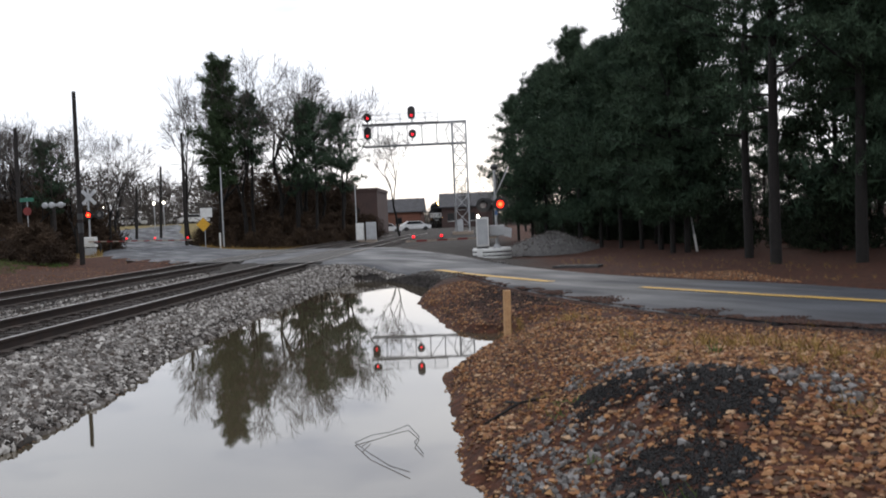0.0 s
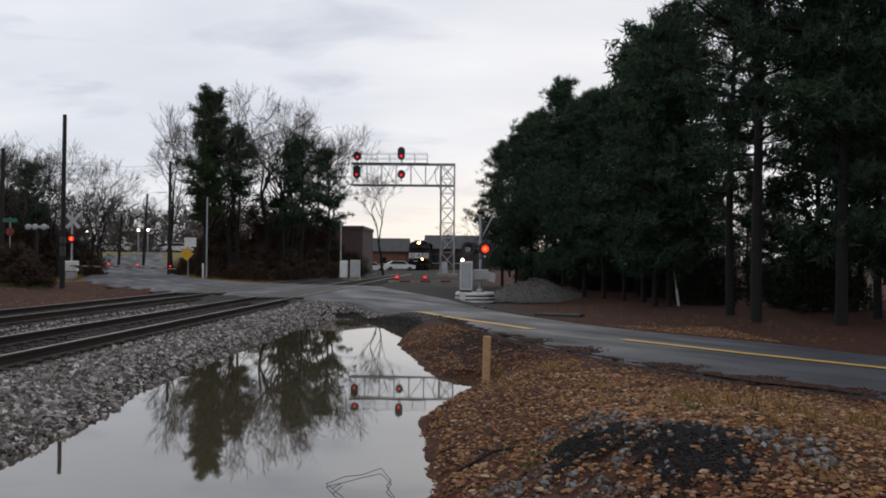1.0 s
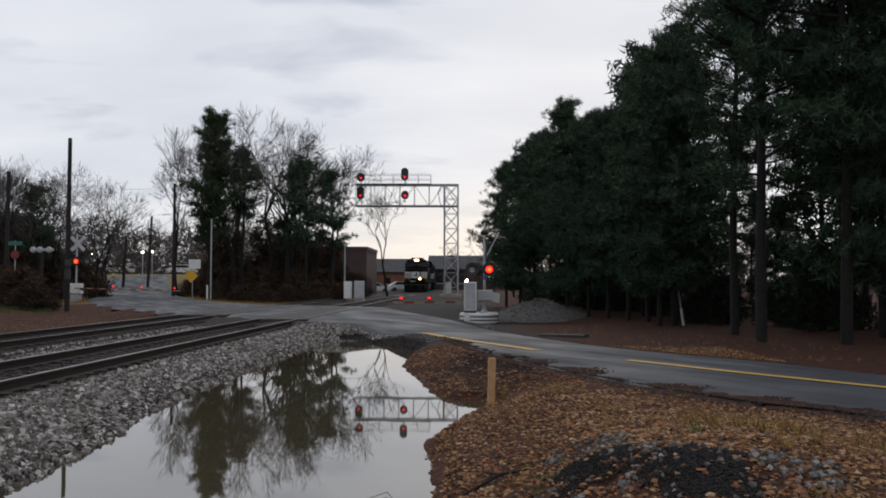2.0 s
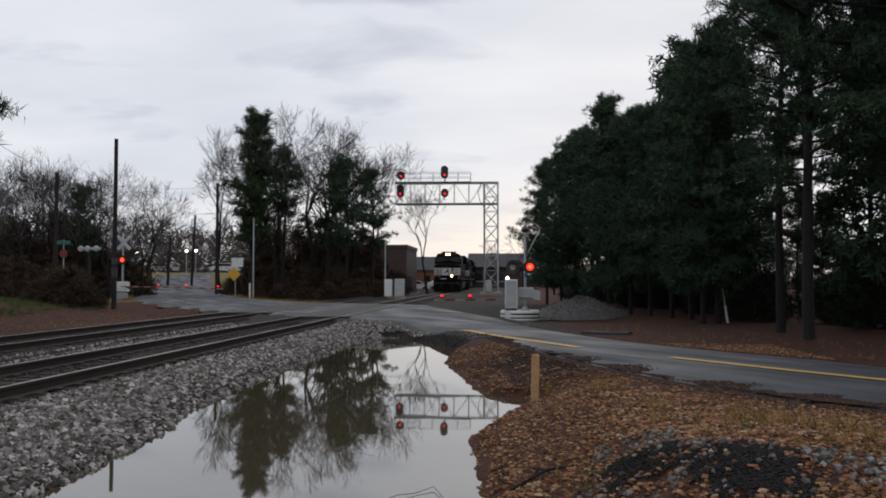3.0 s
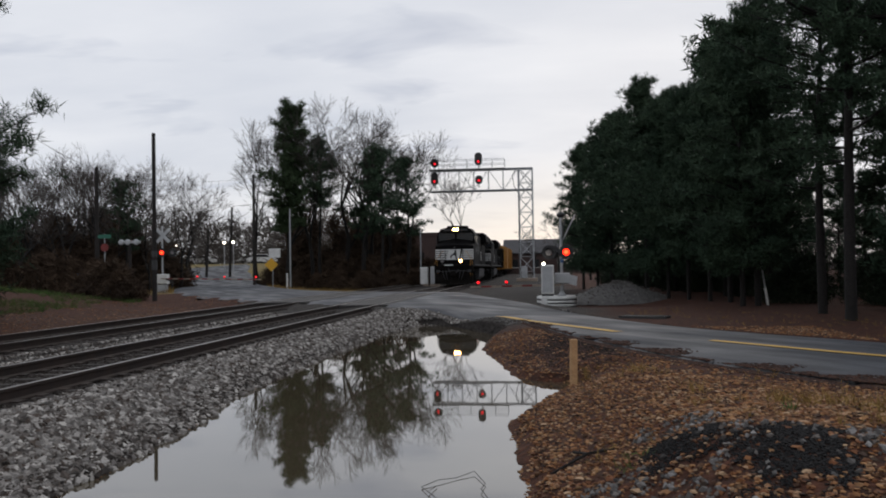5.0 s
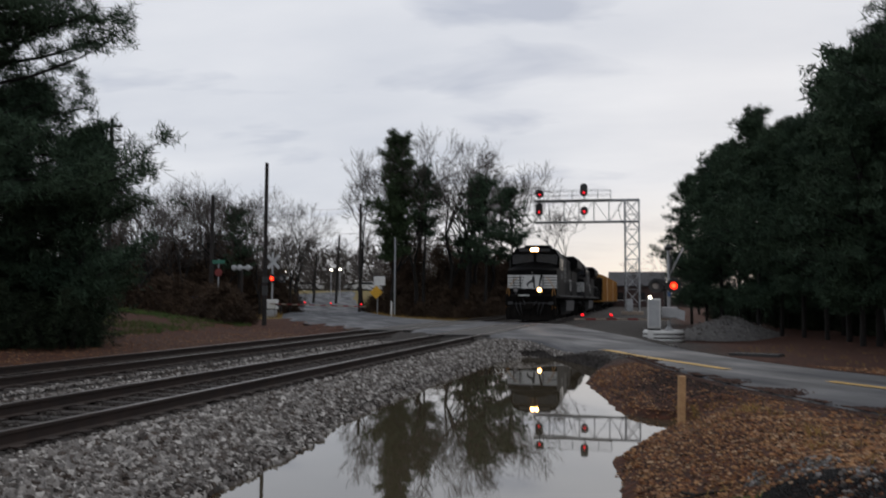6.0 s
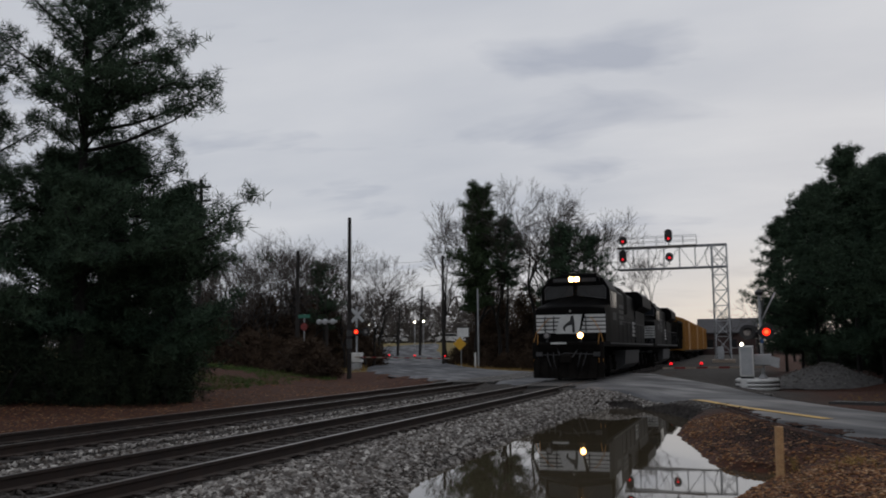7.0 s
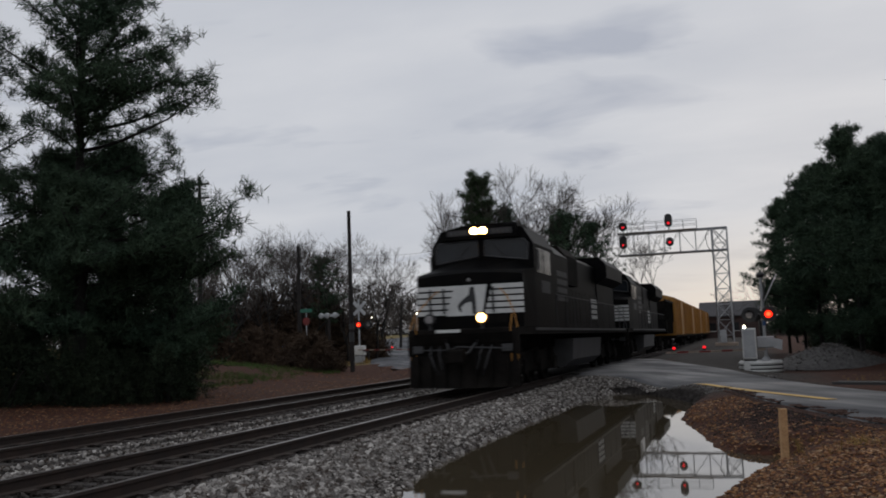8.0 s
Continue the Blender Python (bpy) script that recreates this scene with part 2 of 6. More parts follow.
def asphalt_mat():
    """Patched grey asphalt: wheel streaks, dark damp patches, pale grit."""
    m = mat("worn_asphalt", (0.062, 0.067, 0.079), (0.03, 0.033, 0.04), 0.75, 0, 0.7, 90, 0.25, 0.005, smear=0.6, spec=0.3)
    nt = m.node_tree
    N, L = nt.nodes.new, nt.links.new
    b = nt.nodes["Principled BSDF"]
    src = b.inputs["Base Color"].links[0].from_socket
    turn = N("ShaderNodeMapping"); turn.inputs["Rotation"].default_value = (0, 0, radians(-29))
    mp = N("ShaderNodeMapping"); mp.inputs["Scale"].default_value = (1.1, 0.28, 1)
    L(N("ShaderNodeTexCoord").outputs["Object"], turn.inputs[0]); L(turn.outputs[0], mp.inputs[0])
    n = N("ShaderNodeTexNoise"); n.inputs["Scale"].default_value = 1.0; n.inputs["Detail"].default_value = 5
    L(mp.outputs[0], n.inputs["Vector"])
    r = N("ShaderNodeMapRange"); r.inputs[1].default_value, r.inputs[2].default_value, r.inputs[3].default_value, r.inputs[4].default_value = 0.32, 0.68, 0.72, 1.25
    L(n.outputs[0], r.inputs[0])
    mul = N("ShaderNodeVectorMath"); mul.operation = "SCALE"
    L(src, mul.inputs[0]); L(r.outputs[0], mul.inputs["Scale"]); L(mul.outputs[0], b.inputs["Base Color"])
    g = N("ShaderNodeMapRange"); g.inputs[1].default_value, g.inputs[2].default_value, g.inputs[3].default_value, g.inputs[4].default_value = 0.34, 0.66, 0.85, 0.5
    L(n.outputs[0], g.inputs[0]); L(g.outputs[0], b.inputs["Roughness"])
    return m


M["asphalt"] = asphalt_mat()


# ---- mesh building ----
class Build:
    """Collects vertices and faces of one mesh."""

    def __init__(self):
        self.v, self.f = [], []

    def add(self, v, f):
        k = len(self.v)
        self.v += [tuple(p) for p in v]
        self.f += [tuple(i + k for i in q) for q in f]
        return self

    def box(self, x0, x1, y0, y1, z0, z1, m=None, bev=0.0):
        """A box; with bev its vertical and long edges are chamfered along x."""
        if bev:
            p = [(y0 + bev, z0), (y1 - bev, z0), (y1, z0 + bev), (y1, z1 - bev), (y1 - bev, z1), (y0 + bev, z1), (y0, z1 - bev), (y0, z0 + bev)]
            v = [(x0, a, b) for a, b in p] + [(x1, a, b) for a, b in p]
            f = [tuple(range(8))[::-1], tuple(range(8, 16))] + [(k, (k + 1) % 8, 8 + (k + 1) % 8, 8 + k) for k in range(8)]
        else:
            v = [(x0, y0, z0), (x1, y0, z0), (x1, y1, z0), (x0, y1, z0), (x0, y0, z1), (x1, y0, z1), (x1, y1, z1), (x0, y1, z1)]
            f = [(3, 2, 1, 0), (4, 5, 6, 7), (0, 1, 5, 4), (1, 2, 6, 5), (2, 3, 7, 6), (3, 0, 4, 7)]
        if m is not None:
            v = [m @ Vector(p) for p in v]
        return self.add(v, f)

    def tube(self, a, b, r0, r1=None, n=8, cap=True):
        a, b = Vector(a), Vector(b)
        r1 = r0 if r1 is None else r1
        d = (b - a).normalized()
        u = d.orthogonal().normalized()
        w = d.cross(u)
        ring = [(math.cos(2 * math.pi * k / n), math.sin(2 * math.pi * k / n)) for k in range(n)]
        v = [a + (u * c + w * s) * r0 for c, s in ring] + [b + (u * c + w * s) * r1 for c, s in ring]
        f = [(k, (k + 1) % n, n + (k + 1) % n, n + k) for k in range(n)]
        if cap:
            f += [tuple(range(n))[::-1], tuple(range(n, 2 * n))]
        return self.add(v, f)

    def path(self, pts, r, n=6):
        for a, b in zip(pts[:-1], pts[1:]):
            self.tube(a, b, r, r, n)
        return self

    def lathe(self, base, prof, n=16, axis="z"):
        """Rings of (radius, height) round an axis through base."""
        v, f = [], []
        for r, h in prof:
            for k in range(n):
                c, s = math.cos(2 * math.pi * k / n) * r, math.sin(2 * math.pi * k / n) * r
                p = {"z": (c, s, h), "y": (c, h, s), "x": (h, c, s)}[axis]
                v.append(tuple(base[i] + p[i] for i in range(3)))
        for j in range(len(prof) - 1):
            for k in range(n):
                f.append((j * n + k, j * n + (k + 1) % n, (j + 1) * n + (k + 1) % n, (j + 1) * n + k))
        f += [tuple(range(n))[::-1], tuple(range((len(prof) - 1) * n, len(prof) * n))]
        return self.add(v, f)

    def prism(self, outline, y0, y1, axis="y"):
        """An outline drawn out along an axis: (a, b) is (x, z) for y, (y, z) for x, (x, y) for z."""
        n = len(outline)
        put = {"y": lambda a, b, c: (a, c, b), "x": lambda a, b, c: (c, a, b), "z": lambda a, b, c: (a, b, c)}[axis]
        v = [put(a, b, y0) for a, b in outline] + [put(a, b, y1) for a, b in outline]
        f = [tuple(range(n)), tuple(range(n, 2 * n))[::-1]] + [(k, n + k, n + (k + 1) % n, (k + 1) % n) for k in range(n)]
        return self.add(v, f)

    def mesh(self, name, material, smooth=False):
        me = bpy.data.meshes.new(name)
        me.from_pydata(self.v, [], self.f)
        bm = bmesh.new()
        bm.from_mesh(me)
        if len(bm.faces) < 20000:
            bmesh.ops.recalc_face_normals(bm, faces=bm.faces)
        for f in bm.faces:
            f.smooth = smooth
        bm.to_mesh(me)
        bm.free()
        me.materials.append(material)
        return me


def part(name, b, material, parent=None, label="", smooth=False, at=None):
    ob = new(name, b.mesh(name, material, smooth))
    ob.parent = parent
    if at is not None:
        ob.matrix_basis = at
    if label:
        ob["label"] = label
    return ob


def thing(name, label, category, m=None, group="", kind=""):
    e = new(name)
    e.empty_display_size = 0.2
    if m is not None:
        e.matrix_basis = m
    return tagged(e, label, category, group, kind)


def raw(name, verts, faces, material, smooth=False):
    me = bpy.data.meshes.new(name)
    me.from_pydata(verts, [], faces)
    if smooth:
        me.polygons.foreach_set("use_smooth", [True] * len(me.polygons))
    me.materials.append(material)
    return new(name, me)


# ---- the lie of the land ----
RAIL_Z, NEAR_X, FAR_X = 0.486, -6.95, -11.03
TIE_Z = RAIL_Z - 0.17


def lerp(x, xs, ys):
    return float(np.interp(x, xs, ys))


def smooth01(a, b, x):
    t = min(max((x - a) / (b - a), 0), 1)
    return t * t * (3 - 2 * t)


# the road's two edges, pair by pair
ROAD = [((20.5, -16.0), (25.0, -12.0)), ((9.3, 3.2), (13.2, 6.4)), ((4.56, 9.71), (8.3, 12.6)), ((3.37, 11.1), (7.0, 14.3)), ((2.0, 13.7), (5.9, 16.6)), ((1.0, 16.6), (4.35, 18.8)),
        ((0.2, 19.5), (2.92, 21.4)), ((-0.75, 23.6), (1.4, 25.6)), ((-2.6, 27.7), (0.3, 30.5)), ((-4.5, 29.8), (-0.6, 35.5)), ((-6.4, 32.5), (-3.0, 44.0)), ((-9.2, 35.2), (-4.8, 50.0)),
        ((-12.2, 38.2), (-8.5, 52.5)), ((-16.2, 43.6), (-12.3, 55.0)), ((-23.0, 54.0), (-17.3, 62.0)), ((-32.0, 75.0), (-26.7, 81.0)), ((-44.0, 105.0), (-38.0, 112.0))]


def spline(p0, p1, p2, p3, s):
    return [0.5 * (2 * p1[i] + (p2[i] - p0[i]) * s + (2 * p0[i] - 5 * p1[i] + 4 * p2[i] - p3[i]) * s * s + (3 * p1[i] - p0[i] - 3 * p2[i] + p3[i]) * s ** 3) for i in range(2)]


ROAD_LINE = []
for _k in range(len(ROAD) - 1):
    _i = [max(_k - 1, 0), _k, _k + 1, min(_k + 2, len(ROAD) - 1)]
    for _s in range(10):
        ROAD_LINE.append((*spline(*[ROAD[a][0] for a in _i], _s / 10), *spline(*[ROAD[a][1] for a in _i], _s / 10)))
_RL = np.array(ROAD_LINE)
_POLY = np.concatenate([_RL[:, :2], _RL[::-1, 2:]])


def road_dist(x, y):
    """How far a place lies outside the road's edge; negative on the road."""
    a, b = _POLY, np.roll(_POLY, -1, 0)
    d = b - a
    t = np.clip(((x - a[:, 0]) * d[:, 0] + (y - a[:, 1]) * d[:, 1]) / np.maximum((d * d).sum(1), 1e-9), 0, 1)
    q = float(np.hypot(x - a[:, 0] - t * d[:, 0], y - a[:, 1] - t * d[:, 1]).min())
    cross = (a[:, 1] > y) != (b[:, 1] > y)
    with np.errstate(divide="ignore", invalid="ignore"):
        inside = int((cross & (x < d[:, 0] * (y - a[:, 1]) / d[:, 1] + a[:, 0])).sum()) % 2
    return -q if inside else q


def road_z(x, y):
    return RAIL_Z - 0.012 - 0.09 * smooth01(-5, 0.5, x) - 0.26 * math.exp(-((x + 2.7) / 1.2) ** 2 - ((y - 27.4) / 1.9) ** 2) + 0.1 * smooth01(-14, -30, x) + 0.35 * smooth01(60, 110, y) + hill(x, y)


def hill(x, y):
    return 2.3 * smooth01(80, 122, y) * smooth01(-16, -32, x)


def water_right(y):
    e = lerp(y, [-8, -2, 2, 4, 5.7, 6.85, 9.1, 10.25, 11.7, 12.6, 13.3, 13.75, 14.1, 14.6, 16.2, 19.5, 21.8, 23.2, 24.2, 26.9, 27.9],
             [-1.6, -1.2, -0.7, -0.15, 0.0, -0.17, -0.32, -0.42, -0.12, 0.14, 0.42, 0.45, -0.2, -0.5, -0.78, -1.36, -1.32, -0.95, -1.3, -2.1, -3.4])
    return e + 0.1 * noise.noise((y * 1.7, 3.1, 0)) + 0.05 * noise.noise((y * 6, 1, 5))


def water_left(y):
    return lerp(y, [-8, 8, 10, 12, 16, 24, 27.9], [-4.0, -4.05, -4.15, -4.5, -4.58, -4.5, -4.0]) + 0.12 * noise.noise((y * 2.2, 0, 7)) + 0.07 * noise.noise((y * 7, 0, 2))


def height(x, y, fine=True):
    n = noise.noise((x * 0.35, y * 0.35, 0.5))
    nf = noise.noise((x * 2.1, y * 2.1, 2.5))
    if x < -4.3:  # track bed
        bed = TIE_Z - 0.035
        if x > -5.75:
            z = bed * smooth01(-4.15, -5.75, x) + 0.02 * nf
        elif x > -12.6:
            z = bed - (0.05 if -9.5 < x < -8.5 else 0)
        else:
            z = bed - 0.28 * smooth01(-12.6, -14.0, x) + 0.35 * smooth01(-16, -30, x) + 0.06 * n * smooth01(-13, -16, x)
            z += 0.75 * math.exp(-((x + 30) / 6) ** 2 - ((y - 42) / 8) ** 2)
    else:
        z = 0.36 + 0.03 * n
        z += 0.36 * math.exp(-((x - 2.1) / 1.5) ** 2 - ((y - 6.2) / 2.3) ** 2)
        z += 0.1 * math.exp(-((x - 1.1) / 1.1) ** 2 - ((y - 10.5) / 2.0) ** 2)
        z -= 0.28 * math.exp(-((x - 0.2) / 1.4) ** 2 - ((y + 0.2) / 2.2) ** 2)
        z += 0.07 * math.exp(-((x - 1.4) / 0.45) ** 2 - ((y - 5.8) / 0.6) ** 2) + 0.05 * math.exp(-((x - 0.95) / 0.3) ** 2 - ((y - 6.5) / 0.4) ** 2)
        z += 0.03 * nf * smooth01(24, 8, y)
        z += 0.25 * smooth01(9, 20, x) * smooth01(12, 20, y)
        z -= 0.33 * math.exp(-((x - 1.6) / 3.6) ** 4 - ((y - 39.5) / 6) ** 4)
    z += 0.3 * smooth01(60, 130, y) + hill(x, y)
    if y < 29.5:
        wl, wr = water_left(y), water_right(min(y, 27.9))
        out = max(wl - x, x - wr, y - 27.9, -7.5 - y)
        if out < 0:
            z = -0.34 * smooth01(0, -0.9, out) - 0.004
        elif x > wl:
            reach = 1.5 if y < 13.5 else 1.9 + 1.2 * smooth01(22, 25, y)
            rise = 0.55 * smooth01(0, 0.35, out) + 0.45 * smooth01(0.1, reach, out)
            if x < -2 or y > 26:
                rise = smooth01(0, 1.6, out)
            z = min(z, z * (0.3 * smooth01(0, 0.2, out) + 0.7 * smooth01(0, reach, out))) if rise < 1 else z
        else:
            z = min(z, (TIE_Z - 0.035) * smooth01(0, 1.35, wl - x) + 0.015 * nf + 0.02)
    if fine:
        rd = road_dist(x, y)
        if rd < 2.5:
            rz = road_z(x, y) - 0.09
            if rd < 0:
                z = rz
            else:
                rz += 0.07
                z = z + (rz - z) * (1 - smooth01(0.0, 1.6, rd)) if z > 0.02 or rd < 0.5 else z
    return z


def axis(lo, hi, step, far, grow=1.25):
    a = list(np.arange(lo, hi + step / 2, step))
    s, p = step, hi
    while p < far:
        s = min(s * grow, 160)
        p += s
        a.append(p)
    s, p, left = step, lo, []
    while p > -far:
        s = min(s * grow, 160)
        p -= s
        left.append(p)
    return left[::-1] + a


def ground_mat():
    """Earth, leaf litter and gravel, in patches laid by noise and by place."""
    m = bpy.data.materials.new("earth_and_litter")
    m.use_nodes = True
    nt = m.node_tree
    N, L = nt.nodes.new, nt.links.new
    b = nt.nodes["Principled BSDF"]
    tc, sep = N("ShaderNodeTexCoord"), N("ShaderNodeSeparateXYZ")
    L(tc.outputs["Object"], sep.inputs[0])
    big, fine = N("ShaderNodeTexNoise"), N("ShaderNodeTexNoise")
    big.inputs["Scale"].default_value, big.inputs["Detail"].default_value = 0.35, 8
    fine.inputs["Scale"].default_value, fine.inputs["Detail"].default_value = 9, 6
    for n in (big, fine):
        L(tc.outputs["Object"], n.inputs["Vector"])
    litter = N("ShaderNodeValToRGB")
    for k, (p, c) in enumerate([(0.3, (0.016, 0.008, 0.006)), (0.7, (0.08, 0.028, 0.014))]):
        litter.color_ramp.elements[k].position, litter.color_ramp.elements[k].color = p, (*c, 1)
    L(fine.outputs[0], litter.inputs[0])
    grit = N("ShaderNodeValToRGB")
    for k, (p, c) in enumerate([(0.3, (0.014, 0.012, 0.011)), (0.7, (0.055, 0.049, 0.045))]):
        grit.color_ramp.elements[k].position, grit.color_ramp.elements[k].color = p, (*c, 1)
    L(fine.outputs[0], grit.inputs[0])
    grass = N("ShaderNodeValToRGB")
    for k, (p, c) in enumerate([(0.3, (0.09, 0.085, 0.03)), (0.7, (0.24, 0.17, 0.07))]):
        grass.color_ramp.elements[k].position, grass.color_ramp.elements[k].color = p, (*c, 1)
    L(fine.outputs[0], grass.inputs[0])

    def span(sock, a0, a1):
        r = N("ShaderNodeMapRange"); r.interpolation_type = "SMOOTHSTEP"
        r.inputs[1].default_value, r.inputs[2].default_value = a0, a1
        L(sock, r.inputs[0])
        return r.outputs[0]

    def op(kind, a, c):
        q = N("ShaderNodeMath"); q.operation = kind
        for i, s in enumerate((a, c)):
            if isinstance(s, (int, float)):
                q.inputs[i].default_value = s
            else:
                L(s, q.inputs[i])
        return q.outputs[0]

    wob = op("MULTIPLY", op("SUBTRACT", big.outputs[0], 0.5), 3.0)
    xw = op("ADD", sep.outputs["X"], wob)
    bed = op("MULTIPLY", span(xw, -14.2, -13.2), span(xw, -3.4, -4.4))
    yard = op("MULTIPLY", span(xw, -4.5, -3.5), op("MULTIPLY", span(sep.outputs["Y"], 20.5, 23.5), span(xw, 2.6, 0.8)))
    gravel = op("MAXIMUM", bed, yard)
    lawn = op("MULTIPLY", span(sep.outputs["Y"], 52, 58), span(xw, -13, -15))
    m1, m2 = N("ShaderNodeMix"), N("ShaderNodeMix")
    m1.data_type = m2.data_type = "RGBA"
    L(gravel, m1.inputs[0]); L(litter.outputs[0], m1.inputs[6]); L(grit.outputs[0], m1.inputs[7])
    L(lawn, m2.inputs[0]); L(m1.outputs[2], m2.inputs[6]); L(grass.outputs[0], m2.inputs[7])
    L(m2.outputs[2], b.inputs["Base Color"])
    b.inputs["Roughness"].default_value = 0.95
    b.inputs["Specular IOR Level"].default_value = 0.2
    bp = N("ShaderNodeBump"); bp.inputs["Strength"].default_value = 1.0; bp.inputs["Distance"].default_value = 0.06
    L(fine.outputs[0], bp.inputs["Height"]); L(bp.outputs[0], b.inputs["Normal"])
    return m


def build_ground():
    xs = axis(-16, 11, 0.16, 3000)
    ys = axis(1.5, 31, 0.16, 3000)
    verts = []
    for y in ys:
        for x in xs:
            near = -50 < x < 30 and -20 < y < 120
            verts.append((x, y, height(x, y, True) if near else 0.4 + 0.3 * smooth01(60, 130, y) + hill(x, y)))
    w = len(xs)
    faces = [(j * w + i, j * w + i + 1, (j + 1) * w + i + 1, (j + 1) * w + i) for j in range(len(ys) - 1) for i in range(w - 1)]
    g = raw("ground", verts, faces, ground_mat(), True)
    tagged(g, "uneven ground of gravel, red leaf litter and winter grass", "ground", kind="structure")


build_ground()


def build_water():
    xs = np.arange(-5.2, 1.2, 0.8)
    ys = np.arange(-8.5, 29.1, 0.8)
    v = [(x, y, 0.0) for y in ys for x in xs]
    w = len(xs)
    f = [(j * w + i, j * w + i + 1, (j + 1) * w + i + 1, (j + 1) * w + i) for j in range(len(ys) - 1) for i in range(w - 1)]
    tagged(raw("water", v, f, M["water"], True), "still muddy flood water standing in the trackside ditch", "water", kind="structure")


build_water()


def build_road():
    v, f = [], []
    n = 16
    for k, (ax, ay, bx, by) in enumerate(ROAD_LINE):
        for j in range(n + 1):
            s = j / n
            if j in (0, n):
                s += 0.05 * noise.noise((ax * 0.9, ay * 0.9, j)) + 0.025 * noise.noise((ax * 3.1, ay * 3.1, j))
            px, py = ax + (bx - ax) * s, ay + (by - ay) * s
            v.append((px, py, road_z(px, py) - (0.12 if j in (0, n) else 0)))
    m = n + 1
    for k in range(len(ROAD_LINE) - 1):
        for j in range(n):
            f.append((k * m + j, (k + 1) * m + j, (k + 1) * m + j + 1, k * m + j + 1))
    tagged(raw("road", v, f, M["asphalt"], True), "damp worn grey asphalt road crossing two railway tracks", "road", kind="structure")


build_road()


# ---- tracks ----
def build_track(x, name, label):
    t = thing(name, label, "railway track", kind="structure")
    for s in (-1, 1):
        c = x + s * 0.755
        side = Build().prism([(c - 0.07, TIE_Z + 0.005), (c + 0.07, TIE_Z + 0.005), (c + 0.07, TIE_Z + 0.02), (c + 0.012, TIE_Z + 0.035), (c + 0.012, RAIL_Z - 0.045),
                              (c + 0.036, RAIL_Z - 0.035), (c + 0.036, RAIL_Z - 0.004), (c - 0.036, RAIL_Z - 0.004), (c - 0.036, RAIL_Z - 0.035), (c - 0.012, RAIL_Z - 0.045),
                              (c - 0.012, TIE_Z + 0.035), (c - 0.07, TIE_Z + 0.02)], -40, 420)
        rail = part("rail", side, M["rail_side"], t, "rusty steel rail")
        part("running_surface", Build().box(c - 0.034, c + 0.034, -40, 420, RAIL_Z - 0.004, RAIL_Z), M["rail_top"], rail, "shiny worn rail head")
    tie = Build().box(x - 1.3, x + 1.3, -0.115, 0.115, TIE_Z - 0.16, TIE_Z, bev=0.02).mesh("tie", M["tie"])
    y, rest = -8.0, Build()
    while y < 130:
        if y < 29 or y > 52:
            if y < 95:
                o = new("tie", tie)
                o.parent = t
                o.matrix_basis = pose(0.04 * math.sin(y * 37), y, 0.006 * math.sin(y * 13), 0, 0, 0.7 * math.sin(y * 71))
            else:
                rest.box(x - 1.3, x + 1.3, y - 0.115, y + 0.115, TIE_Z - 0.16, TIE_Z)
        y += 0.52
    while y < 300:
        rest.box(x - 1.3, x + 1.3, y - 0.115, y + 0.115, TIE_Z - 0.16, TIE_Z)
        y += 0.52
    part("distant_ties", rest, M["tie"], t)["kind"] = "stuff"
    pl = Build()
    y = -8.0
    while y < 60:
        if y < 29 or y > 52:
            for s in (-1, 1):
                pl.box(x + s * 0.755 - 0.17, x + s * 0.755 + 0.17, y - 0.09, y + 0.09, TIE_Z, TIE_Z + 0.02)
        y += 0.52
    part("tie_plates", pl, M["rail_side"], t)["kind"] = "stuff"


def crossing_panels(x, name, y0, y1):
    t = thing(name, "dark rubber level crossing panels between the rails", "crossing panel", kind="structure")
    for a, c in ((-1.15, -0.84), (-0.64, -0.01), (0.01, 0.64), (0.84, 1.15)):
        y = y0
        while y < y1 - 0.1:
            part("panel", Build().box(x + a, x + c, y, y + 2.42, RAIL_Z - 0.2, RAIL_Z - 0.003, bev=0.012), M["crossing"], t)
            y += 2.44


crossing_panels(NEAR_X, "crossing_panel_1", 32.4, 47)
crossing_panels(FAR_X, "crossing_panel_2", 36.2, 51)
build_track(NEAR_X, "track_1", "rusty railway track on dark timber ties in ballast")
build_track(FAR_X, "track_2", "second railway track on dark timber ties in ballast")


# ---- stones ----
ICO_V = np.array([(0, 0, 1), (0.87, 0, -0.2), (-0.43, 0.75, -0.1), (-0.43, -0.75, -0.25), (0.1, 0.25, -0.9), (0.45, 0.6, 0.45), (-0.5, 0.1, 0.6)]) * [1, 0.9, 0.75]
ICO_F = [(0, 1, 5), (0, 5, 6), (6, 5, 2), (6, 2, 3), (0, 6, 3), (0, 3, 1), (1, 4, 5), (5, 4, 2), (2, 4, 3), (3, 4, 1)]


